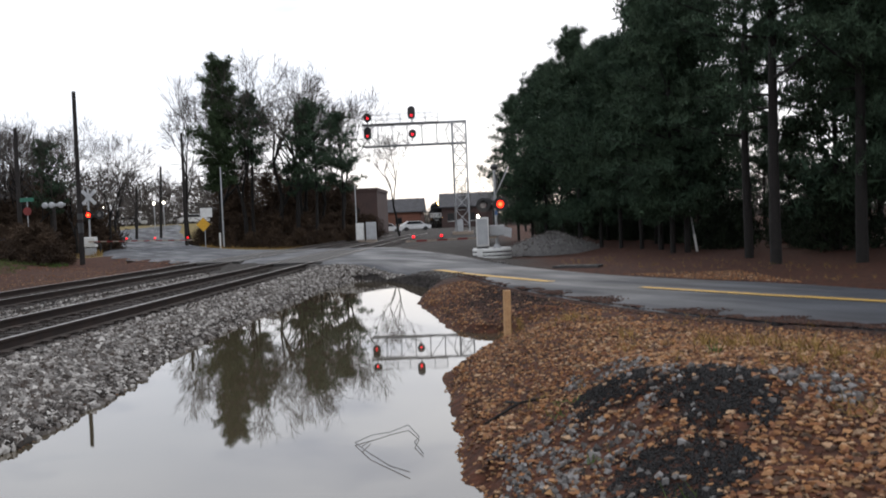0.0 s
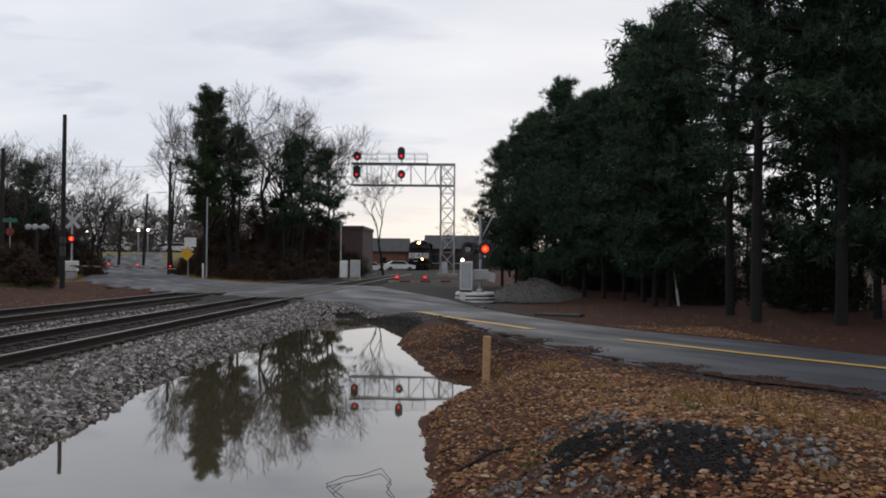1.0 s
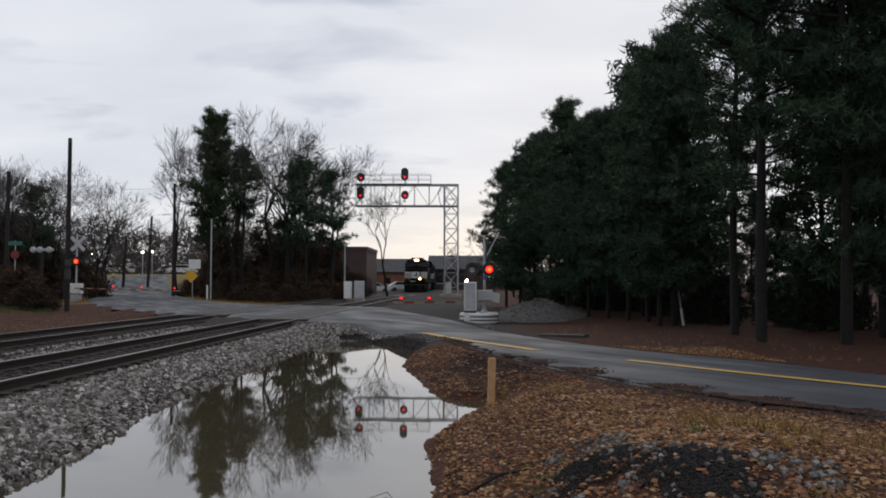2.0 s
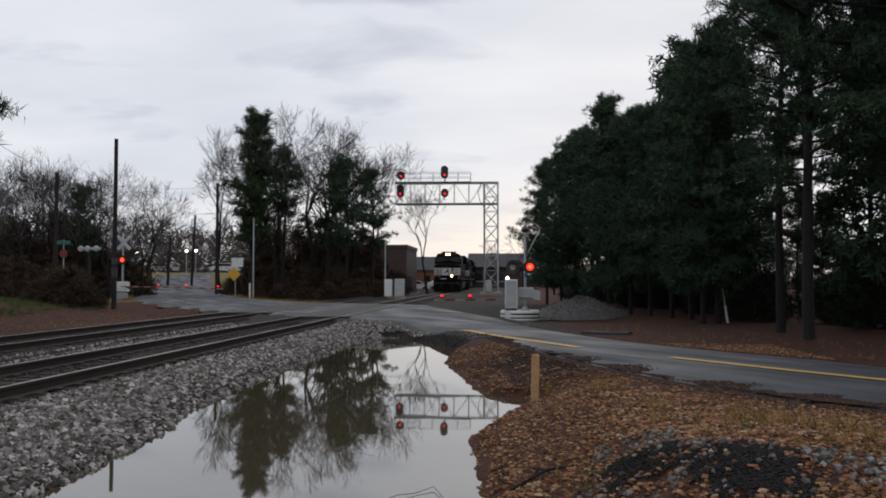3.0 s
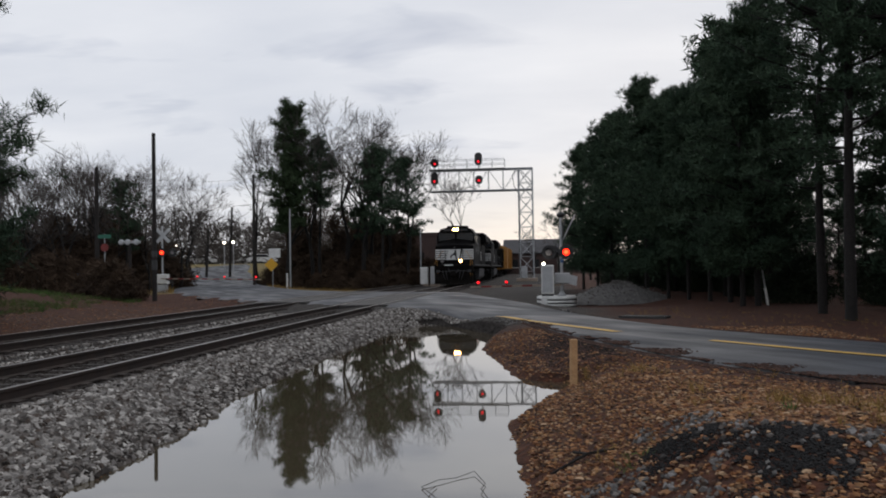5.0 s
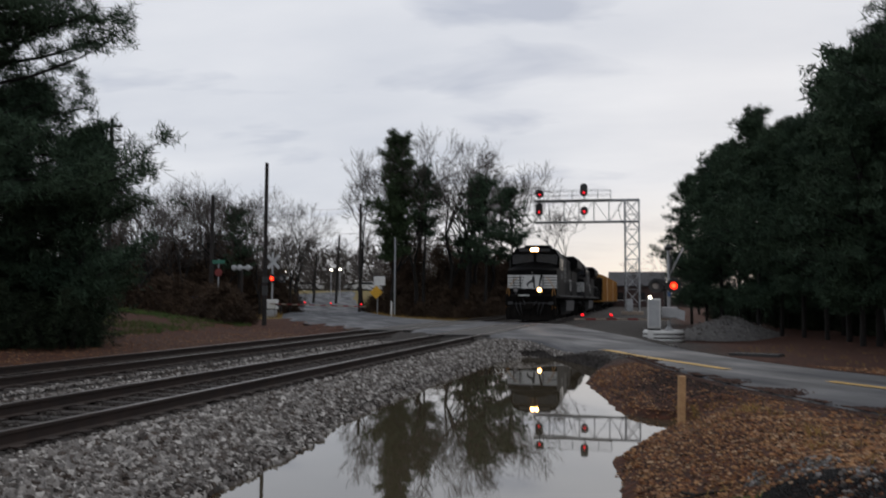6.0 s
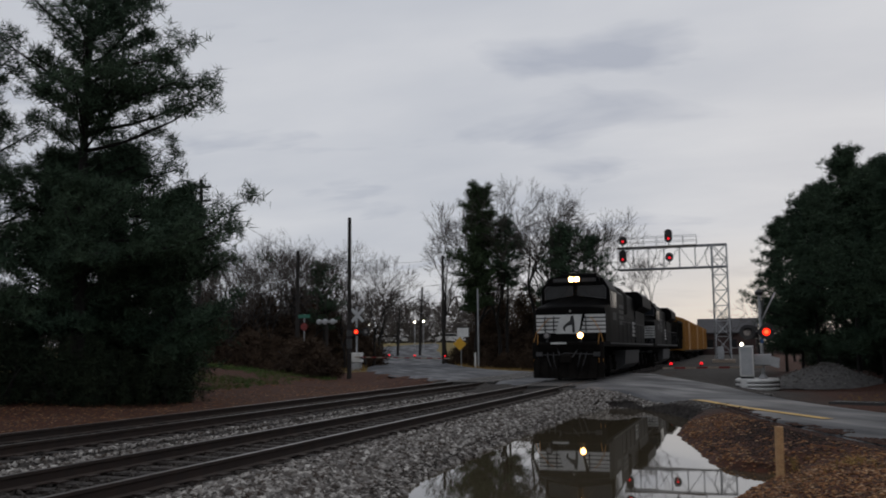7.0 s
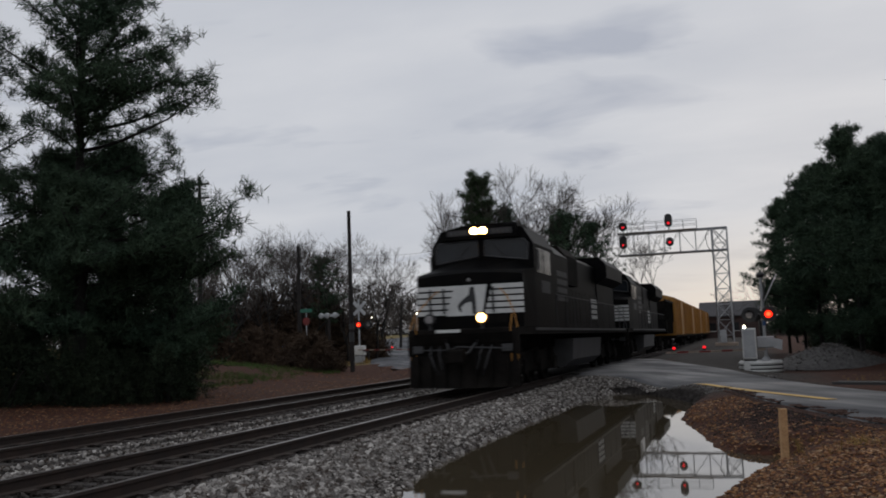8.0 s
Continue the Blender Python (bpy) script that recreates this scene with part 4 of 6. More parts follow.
        for k in range(4):
            for j in range(3):
                y = 13.8 + j * 0.5
                part("white_stencil", Build().box(min(s * 1.02, s * 1.035), max(s * 1.02, s * 1.035), y, y + 0.32, 2.0 + k * 0.22, 2.15 + k * 0.22), M["loco_white"], hd)
        rl = Build().path([(s * 1.47, 4.3, 2.62), (s * 1.47, 20.4, 2.62)], 0.018, 5)
        y = 4.4
        while y < 20.5:
            rl.tube((s * 1.47, y, 1.6), (s * 1.47, y, 2.62), 0.016, n=5)
            y += 1.6
        part("side_handrail", rl, M["tank"], t)
    # tank and trucks
    part("fuel_tank", Build().prism([(-1.35, 0.55), (-1.05, 0.3), (1.05, 0.3), (1.35, 0.55), (1.4, 1.25), (-1.4, 1.25)], 7.3, 13.4), M["tank"], t, "dusty grey fuel tank")
    for yc in (3.2, 17.0):
        for s in (-1, 1):
            tr = Build().prism([(yc - 2.6, 0.55), (yc - 2.3, 0.4), (yc + 2.3, 0.4), (yc + 2.6, 0.55), (yc + 2.5, 0.82), (yc + 1.2, 0.95), (yc - 1.2, 0.95), (yc - 2.5, 0.82)], s * 0.98 - 0.09, s * 0.98 + 0.09, "x")
            for k in (-1, 0, 1):
                tr.box(min(s * 0.95, s * 1.2), max(s * 0.95, s * 1.2), yc + k * 2.0 - 0.2, yc + k * 2.0 + 0.2, 0.34, 0.74, bev=0.05)
                tr.tube((s * 1.12, yc + k * 2.0 - 0.45, 0.6), (s * 1.12, yc + k * 2.0 - 0.45, 1.05), 0.09, n=8)
            part("truck_frame", tr, M["loco_dirty"], t)
        for k in (-1, 0, 1):
            w = wheelset(t, yc + k * 2.0)
            if lit:
                WHEELSETS.append(w)
    return t


def boxcar(label, m, length=17.5):
    t = thing("boxcar", label, "freight car", m, "train")
    z0, z1, w, n = 1.1, 4.35, 1.45, 12
    part("body", Build().prism([(-w, z0), (w, z0), (w, z1 - 0.1), (0.7, z1 + 0.12), (0, z1 + 0.18), (-0.7, z1 + 0.12), (-w, z1 - 0.1)], 0.4, length - 0.4), M["car_yellow"], t, "mustard yellow ribbed steel body")
    for s in (-1, 1):
        for k in range(n + 1):
            y = 0.45 + k * (length - 0.9) / n
            part("rib", Build().box(min(s * w, s * (w + 0.07)), max(s * w, s * (w + 0.07)), y - 0.06, y + 0.06, z0, z1 - 0.12), M["car_yellow"], t)
        part("side_sill", Build().box(min(s * w, s * (w + 0.04)), max(s * w, s * (w + 0.04)), 0.4, length - 0.4, 0.95, 1.2), M["loco_dirty"], t)
        part("door", Build().box(min(s * w, s * (w + 0.1)), max(s * w, s * (w + 0.1)), length / 2 - 1.5, length / 2 + 1.5, z0 + 0.05, z1 - 0.25, bev=0.03), M["car_yellow"], t)
        part("ladder", Build().path([(s * 1.1, 0.33, 1.2), (s * 1.1, 0.33, 4.2)], 0.02, 4).path([(s * 0.7, 0.33, 1.2), (s * 0.7, 0.33, 4.2)], 0.02, 4), M["loco_dirty"], t)
    e = Build()
    for k in range(5):
        e.box(-1.35, 1.35, 0.3, 0.42, 1.35 + k * 0.58, 1.6 + k * 0.58, bev=0.04)
    part("end_ribs", e, M["car_yellow"], t)
    part("underframe", Build().box(-0.4, 0.4, -0.1, length + 0.1, 0.75, 1.1), M["loco_dirty"], t)
    for yc in (2.2, length - 2.2):
        for k in (-0.9, 0.9):
            w2 = Build()
            for s in (-1, 1):
                w2.lathe((0, yc + k, 0.42), [(0.2, s * 0.7), (0.45, s * 0.7), (0.45, s * 0.73), (0.42, s * 0.74), (0.42, s * 0.83), (0.15, s * 0.82)], 16, "x")
            w2.tube((-0.9, yc + k, 0.42), (0.9, yc + k, 0.42), 0.08)
            part("wheelset", w2, M["loco_dirty"], t)
        for s in (-1, 1):
            part("truck_frame", Build().prism([(yc - 1.2, 0.4), (yc + 1.2, 0.4), (yc + 0.5, 0.75), (yc - 0.5, 0.75)], s * 0.95 - 0.07, s * 0.95 + 0.07, "x"), M["loco_dirty"], t)
    return t


TRAIN = []
TRAIN.append((locomotive(True, "black diesel locomotive with white nose stripes and lit headlights", pose(NEAR_X, 140, RAIL_Z)), 0.0))
TRAIN.append((locomotive(False, "second black diesel locomotive, unlit, coupled behind the first", pose(NEAR_X, 162.4, RAIL_Z)), 22.4))


def short_hopper(label, m, length=8.2):
    """A short dark hopper wagon: sloped ends, ribbed sides, two trucks."""
    t = thing("hopper_wagon", label, "freight car", m, "train")
    body = Build().prism([(0.3, 2.3), (1.6, 1.25), (length - 1.6, 1.25), (length - 0.3, 2.3), (length - 0.3, 3.7), (0.3, 3.7)], -1.4, 1.4, "x")
    part("body", body, M["loco_dirty"], t, "sooty black hopper body")
    for s in (-1, 1):
        part("top_chord", Build().box(min(s * 1.36, s * 1.48), max(s * 1.36, s * 1.48), 0.25, length - 0.25, 3.66, 3.82), M["loco_dirty"], t)
        for k in range(7):
            y = 0.6 + k * (length - 1.2) / 6
            part("rib", Build().box(min(s * 1.4, s * 1.47), max(s * 1.4, s * 1.47), y - 0.05, y + 0.05, 2.2 if k in (0, 6) else 1.3, 3.68), M["loco_dirty"], t)
    part("underframe", Build().box(-0.35, 0.35, -0.3, length + 0.3, 0.8, 1.1), M["loco_dirty"], t)
    for yc in (1.4, length - 1.4):
        for k in (-0.8, 0.8):
            w2 = Build()
            for s in (-1, 1):
                w2.lathe((0, yc + k, 0.42), [(0.2, s * 0.7), (0.45, s * 0.7), (0.45, s * 0.73), (0.42, s * 0.74), (0.42, s * 0.83), (0.15, s * 0.82)], 16, "x")
            w2.tube((-0.9, yc + k, 0.42), (0.9, yc + k, 0.42), 0.08)
            part("wheelset", w2, M["loco_dirty"], t)
        for s in (-1, 1):
            part("truck_frame", Build().prism([(yc - 1.1, 0.4), (yc + 1.1, 0.4), (yc + 0.5, 0.75), (yc - 0.5, 0.75)], s * 0.95 - 0.07, s * 0.95 + 0.07, "x"), M["loco_dirty"], t)
    return t


TRAIN.append((short_hopper("short sooty black hopper wagon behind the locomotives", pose(NEAR_X, 184.6, RAIL_Z)), 44.7))
first_car = boxcar("mustard yellow ribbed boxcar coupled in the train", pose(NEAR_X, 193.4, RAIL_Z))
TRAIN.append((first_car, 53.4))
for k in range(1, 5):
    TRAIN.append((copy_thing(first_car, pose(NEAR_X, 193.4 + 17.9 * k, RAIL_Z)), 53.4 + 17.9 * k))


# ---- road paint ----
def paint_line(name, pts, w, label):
    v, f = [], []
    dense = []
    for (x0, y0), (x1, y1) in zip(pts[:-1], pts[1:]):
        for k in range(8):
            dense.append((x0 + (x1 - x0) * k / 8, y0 + (y1 - y0) * k / 8))
    dense.append(pts[-1])
    p = np.array(dense)
    d = np.gradient(p, axis=0)
    d /= np.linalg.norm(d, axis=1)[:, None]
    for (x, y), (dx, dy) in zip(p, d):
        for s in (-1, 1):
            q = w / 2 * (1 + 0.15 * noise.noise((x * 3, y * 3, s)))
            v.append((x + dy * s * q, y - dx * s * q, road_z(x, y) + 0.012))
    f = [(2 * k, 2 * k + 2, 2 * k + 3, 2 * k + 1) for k in range(len(p) - 1)]
    tagged(raw(name, v, f, M["yellow_paint"]), label, "road marking", kind="structure")


paint_line("road_marking_1", [(-1.45, 26.0), (-0.5, 23.4), (0.35, 21.6), (1.5, 19.2)], 0.24, "worn yellow centre line on the asphalt")
paint_line("road_marking_2", [(3.0, 16.85), (4.43, 14.6), (5.9, 12.55), (8.0, 9.9), (11.3, 5.0)], 0.2, "worn yellow centre line on the asphalt")


# ---- signal gantry ----
def lattice(b, a0, a1, c0, c1, n, r):
    """Zigzag and cross bracing between two chords."""
    a0, a1, c0, c1 = map(Vector, (a0, a1, c0, c1))
    for k in range(n):
        p, q = a0.lerp(a1, k / n), a0.lerp(a1, (k + 1) / n)
        u, w = c0.lerp(c1, k / n), c0.lerp(c1, (k + 1) / n)
        b.tube(p, w, r, n=4)
        b.tube(u, q, r, n=4)
        b.tube(p, u, r, n=4)
    return b


def signal_head(parent, x, y, z, tall):
    w, h = 0.36, (0.62 if tall else 0.42)
    out = [(x + w * math.cos(a), z + (h - w) * (1 if math.sin(a) > 0 else -1) + w * math.sin(a)) for a in [2 * math.pi * k / 20 + 0.01 for k in range(20)]]
    hd = part("signal_head", Build().prism(out, y, y + 0.06).box(x - 0.1, x + 0.1, y + 0.06, y + 0.3, z - 0.25, z + 0.25).box(x - 0.03, x + 0.03, y + 0.1, y + 0.16, z - h - 0.3, z - h), M["black"], parent, "black signal head with a lit red lens")
    zl = z - (h - 0.36)
    part("lens", Build().lathe((x, y - 0.03, zl), [(0.1, 0), (0.11, 0.03)], 14, "y"), M["signal_red"], hd, "lit red lens")
    hood = Build()
    for k in range(9):
        a = math.pi * (k / 8)
        a2 = math.pi * ((k + 1) / 8)
        if k < 8:
            r = 0.17
            hood.add([(x + r * math.cos(a), y - 0.28, zl + r * math.sin(a)), (x + r * math.cos(a2), y - 0.28, zl + r * math.sin(a2)), (x + r * math.cos(a2), y, zl + r * math.sin(a2)), (x + r * math.cos(a), y, zl + r * math.sin(a))], [(0, 1, 2, 3)])
    part("hood", hood, M["black"], hd)


def gantry():
    Y = 85.65
    t = thing("signal_gantry", "grey steel lattice cantilever signal gantry over two tracks", "railway signal")
    base, top = 0.45, 11.35
    mast = Build()
    for x in (-2.35, -1.05):
        for y in (Y, Y + 1.1):
            mast.tube((x, y, base), (x, y, top), 0.075, n=6)
    part("mast", mast, M["steel"], t, "lattice mast")
    br = Build()
    for y in (Y, Y + 1.1):
        lattice(br, (-2.35, y, 1.4), (-2.35, y, top), (-1.05, y, 1.4), (-1.05, y, top), 7, 0.03)
    for x in (-2.35, -1.05):
        lattice(br, (x, Y, 1.4), (x, Y, top), (x, Y + 1.1, 1.4), (x, Y + 1.1, top), 7, 0.03)
    part("mast_bracing", br, M["steel"], t)
    arm = Build()
    for z in (9.25, 11.3):
        for y in (Y, Y + 1.1):
            arm.tube((-10.95, y, z), (-1.05, y, z), 0.075, n=6)
        arm.tube((-10.95, Y, z), (-10.95, Y + 1.1, z), 0.05, n=5)
    a = part("arm", arm, M["steel"], t)
    for y in (Y, Y + 1.1):
        br = Build()
        for k in range(7):
            x = -10.95 + k * 1.42
            br.tube((x, y, 9.25), (x, y, 11.3), 0.035, n=4)
            br.tube((x, y, 9.25 if k % 2 else 11.3), (x + 1.42, y, 11.3 if k % 2 else 9.25), 0.022, n=4)
        part("arm_bracing", br, M["steel"], a)
    part("walkway", Build().box(-10.9, -3.6, Y - 0.75, Y - 0.05, 11.28, 11.32), M["steel"], t)
    rl = Build()
    for y in (Y - 0.75, Y + 0.4):
        for z in (11.75, 12.2):
            rl.tube((-10.9, y, z), (-3.65, y, z), 0.024, n=4)
        for k in range(7):
            x = -10.9 + k * 1.208
            rl.tube((x, y, 11.3), (x, y, 12.2), 0.024, n=4)
    part("railing", rl, M["steel"], t)
    cb = Build().path([(-2.6, Y - 0.1, 11.2), (-2.95, Y - 0.1, 10.6), (-2.8, Y - 0.1, 9.6), (-2.4, Y - 0.1, 8.9), (-2.35, Y - 0.1, 1.5)], 0.03, 5)
    part("cable", cb, M["black"], t)
    for x, z, tall in ((-10.32, 11.9, False), (-6.13, 12.2, True), (-10.36, 10.4, True), (-6.1, 10.2, False)):
        signal_head(t, x, Y - 0.85, z, tall)
    part("footing", Build().box(-2.7, -0.7, Y - 0.35, Y + 1.45, 0.2, 0.75, bev=0.05), M["tan"], t, "concrete footing")
    bx = Build().box(-2.2, -1.65, Y - 0.4, Y - 0.1, 0.75, 1.9, bev=0.03)
    part("relay_box", bx, M["grey_paint"], t)


gantry()


# ---- level crossing ----
def lamp_unit(parent, x, z, y, lit, core=None):
    """A flashing-light unit: round black screen, hood and lens, facing -y."""
    u = part("lamp_unit", Build().lathe((x, y, z), [(0.31, 0), (0.31, 0.02), (0.17, 0.03), (0.15, 0.2)], 20, "y"), M["black"], parent, "black round light screen with a hood")
    part("lens", Build().lathe((x, y - 0.02, z), [(0.1, -0.03), (0.14, -0.01), (0.15, 0.02)], 16, "y"), M["lamp_red"] if lit else M["lens_dark"], u, "lit red lens" if lit else "dark lens")
    if lit:
        part("bulb_glow", Build().lathe((x, y - 0.075, z), [(0.05, 0), (0.085, 0.022)], 12, "y"), M["lamp_red_hot"], u)
    hood = Build()
    for k in range(10):
        a, a2 = math.pi * (k / 10 * 1.3 - 0.15), math.pi * ((k + 1) / 10 * 1.3 - 0.15)
        r = 0.185
        hood.add([(x + r * math.cos(a), y - 0.26 * math.sin(max(a, 0.1)), z + r * math.sin(a)), (x + r * math.cos(a2), y - 0.26 * max(math.sin(a2), 0.1), z + r * math.sin(a2)), (x + r * math.cos(a2), y, z + r * math.sin(a2)), (x + r * math.cos(a), y, z + r * math.sin(a))], [(0, 1, 2, 3)])
    part("hood", hood, M["black"], u)


def gate_arm(name, length, lamps, label, m, zend=0.0):
    t = thing(name, label, "crossing gate", m)
    n = max(int(length / 0.42), 2)
    for k in range(n):
        a, b = k * length / n, (k + 1) * length / n
        part("stripe", Build().box(a, b, -0.025, 0.025, -0.035 + zend * a / length, 0.035 + zend * a / length), M["red_paint"] if k % 2 else M["tan"], t)
    for a in lamps:
        l = part("gate_lamp", Build().lathe((a, 0, 0.07 + zend * a / length), [(0.06, 0), (0.08, 0.03), (0.08, 0.06)], 10), M["black"], t)
        part("lens", Build().lathe((a, 0, 0.13 + zend * a / length), [(0.055, 0), (0.065, 0.05), (0.04, 0.095)], 10), M["gate_lamp"], l, "lit red lens")
    return t


def crossing_signal_near():
    x0, y0, g = 0.72, 39.2, 0.1
    t = thing("crossing_signal", "aluminium level crossing signal mast with one red lamp lit", "crossing signal", pose(x0, y0, g))
    part("mast", Build().tube((0, 0, 0), (0, 0, 4.0), 0.065, n=10).lathe((0, 0, 0.4), [(0.18, 0), (0.18, 0.05), (0.09, 0.2)], 12), M["grey_paint"], t)
    part("bell", Build().lathe((0, 0, 3.82), [(0.06, 0), (0.17, 0.05), (0.19, 0.14), (0.1, 0.24), (0.03, 0.28)], 14), M["black"], t, "dark warning bell on the mast")
    part("lamp_arm", Build().tube((-0.62, -0.1, 2.32), (0.3, -0.1, 2.32), 0.04, n=8).box(-0.12, 0.12, -0.16, 0.1, 2.2, 2.44), M["black"], t)
    lamp_unit(t, 0.2, 2.32, -0.22, True)
    lamp_unit(t, -0.54, 2.32, -0.22, False)
    part("rear_lamp", Build().lathe((-0.36, 0.1, 2.32), [(0.15, -0.25), (0.17, 0.0), (0.3, 0.02), (0.3, 0.04)], 16, "y"), M["black"], t)
    part("brace", Build().tube((0.02, 0.05, 2.75), (0.62, 0.1, 3.95), 0.028, n=6), M["grey_paint"], t, "slanting stay")
    for s in (-1, 1):
        part("crossbuck_board", Build().box(-0.045, 0.045, -0.012, 0.012, -0.6, 0.6, pose(0.1, 0.14, 3.3, 0, s * 45, 80)), M["tank"], t, "crossbuck board seen from its edge")
    mech = Build().box(-0.3, 0.34, -0.2, 0.2, 0.95, 1.42, bev=0.04).box(0.34, 0.5, -0.12, 0.12, 1.05, 1.3)
    part("gate_mechanism", mech, M["grey_paint"], t, "grey gate mechanism box")
    part("counterweight", Build().prism([(0.3, 0.95), (0.62, 0.85), (0.66, 1.25), (0.3, 1.35)], -0.32, -0.24), M["grey_paint"], t)
    part("blue_plate", Build().box(-0.05, 0.07, -0.085, -0.07, 1.86, 2.06), M["blue"], t, "small blue plate")
    # ring of corrugated steel round the foot
    ring = thing("barrier_ring", "white corrugated steel barrier ring with black bands", "barrier", pose(x0 - 0.23, y0, 0.06))
    prof = [(0.82, 0)]
    for k in range(3):
        z = 0.02 + k * 0.155
        prof += [(0.85, z), (0.87, z + 0.05), (0.85, z + 0.1), (0.82, z + 0.115), (0.82, z + 0.135)]
    prof += [(0.8, 0.48), (0.76, 0.48), (0.76, 0.2)]
    part("ring", Build().lathe((0, 0, 0), prof, 36), M["white_paint"], ring, smooth=True)
    for z in (0.125, 0.28):
        part("band", Build().lathe((0, 0, z), [(0.83, 0), (0.862, 0.012), (0.862, 0.035), (0.83, 0.047)], 36), M["black"], ring, "black band", smooth=True)
    c = thing("control_cabinet", "pale grey steel crossing control cabinet", "cabinet", pose(0.1, y0 - 0.55, 0.12))
    part("body", Build().box(-0.27, 0.27, -0.2, 0.25, 0.5, 1.75, bev=0.03), M["white_paint"], c)
    part("plinth", Build().box(-0.27, 0.27, -0.2, 0.25, 0, 0.42, bev=0.02), M["white_paint"], c)
    part("band", Build().box(-0.25, 0.25, -0.18, 0.23, 0.42, 0.5), M["black"], c)
    part("door_seam", Build().box(-0.22, 0.22, -0.212, -0.2, 0.58, 1.68), M["grey_paint"], c)
    part("pilot_lamp", Build().lathe((-0.16, 0, 1.75), [(0.05, 0), (0.06, 0.06), (0.03, 0.12)], 10), M["lamp_white"], c, "lit white lamp")
    gate_arm("crossing_gate", 4.15, (2.55, 3.8), "lowered crossing gate with red and white stripes and lit lamps", pose(x0, y0 - 0.28, 1.0, 0, 0, 180 + 22))


def crossing_signal_far():
    x0, y0, g = -26.65, 60, 0.45
    t = thing("crossing_signal", "aluminium crossing signal with dulled crossbuck and one red lamp lit", "crossing signal", pose(x0, y0, g))
    part("mast", Build().tube((0, 0, 0), (0, 0, 4.6), 0.065, n=10), M["grey_paint"], t)
    part("lamp_arm", Build().tube((-0.2, -0.1, 2.75), (0.9, -0.1, 2.75), 0.04, n=8), M["black"], t)
    lamp_unit(t, 0.05, 2.75, -0.22, True)
    lamp_unit(t, 0.8, 2.75, -0.22, False)
    for s in (-1, 1):
        part("crossbuck_board", Build().box(-0.115, 0.115, -0.012 + s * 0.014, 0.012 + s * 0.014, -0.65, 0.65, pose(0.1, -0.1, 3.95, 0, s * 45, 0)), M["grey_paint"], t, "dulled pale crossbuck board")
    part("gate_mechanism", Build().box(-0.5, 0.4, -0.25, 0.25, 0.55, 1.25, bev=0.05), M["white_paint"], t)
    part("base", Build().box(-0.3, 0.3, -0.25, 0.25, -0.2, 0.5), M["grey_paint"], t)
    part("counterweight", Build().path([(0.4, -0.3, 0.9), (0.85, -0.3, 0.7), (0.8, -0.3, 0.05)], 0.06), M["black"], t)
    gate_arm("crossing_gate", 7.2, (2.65, 4.6, 6.85), "lowered crossing gate across the far lane with lit lamps", pose(x0, y0 - 0.3, 1.38), -0.16)
    u = thing("signal_post", "weathered post with a pale crossarm and round lamp backs", "crossing signal", pose(-27.6, 57, 0.45))
    part("post", Build().tube((0, 0, 0), (0, 0, 3.5), 0.11, n=8), M["pole"], u)
    part("crossarm", Build().box(-0.75, 0.75, -0.06, 0.06, 3.35, 3.52), M["grey_paint"], u)
    for x in (-0.55, -0.1, 0.5):
        part("lamp_back", Build().lathe((x, -0.15, 3.42), [(0.12, 0), (0.2, 0.04), (0.2, 0.1)], 12, "y"), M["grey_paint"], u)


crossing_signal_near()
crossing_signal_far()


# ---- poles and signs ----
def pole(x, y, z0, z1, r, label, name="utility_pole", material="pole", arms=(), lean=0.0):
    t = thing(name, label, "pole", pose(x, y, z0 - 0.25, 0, lean, 0))
    h = z1 - z0 + 0.25
    part("shaft", Build().tube((0, 0, 0), (0, 0, h), r, r * 0.72, 10), M[material], t)
    for dz, w in arms:
        part("crossarm", Build().box(-w, w, -0.06, 0.06, h - dz - 0.06, h - dz + 0.06), M["pole"], t)
        for k in (-1, -0.5, 0.5, 1):
            part("insulator", Build().lathe((k * w * 0.9, 0, h - dz + 0.06), [(0.035, 0), (0.05, 0.05), (0.02, 0.12)], 8), M["grey_paint"], t)
    return t


p1 = pole(-20.98, 46.2, 0.3, 9.37, 0.14, "tall dark weathered timber pole by the tracks")
for _z, _h in ((1.9, 0.5), (2.6, 0.3)):
    part("plate", Build().lathe((0, 0, _z), [(0.143, 0), (0.147, 0.02), (0.147, _h), (0.141, _h + 0.02)], 12), M["tank"], p1)
pole(-25.0, 75, 0.6, 10.2, 0.15, "dark timber utility pole by the road")
pole(-20.35, 70, 0.5, 6.8, 0.07, "thin pale steel pole at the wood's edge", "steel_pole", "steel")
pole(-29.9, 57, 0.5, 8.95, 0.17, "dark timber utility pole at the wood's edge")
pole(-34.7, 52, 0.6, 13.6, 0.17, "dark timber utility pole with two crossarms", arms=((0.55, 0.75), (1.5, 0.75)))
pole(-33.4, 92, 0.7, 8.7, 0.15, "leaning dark utility pole by the far road", lean=2.5)
pole(-36.0, 92, 0.7, 6.5, 0.16, "short dark leaning utility pole by the far road", lean=3.0)
pole(-10.5, 75.5, 0.4, 5.1, 0.06, "thin grey steel pole beside the cabinets", "steel_pole", "steel")

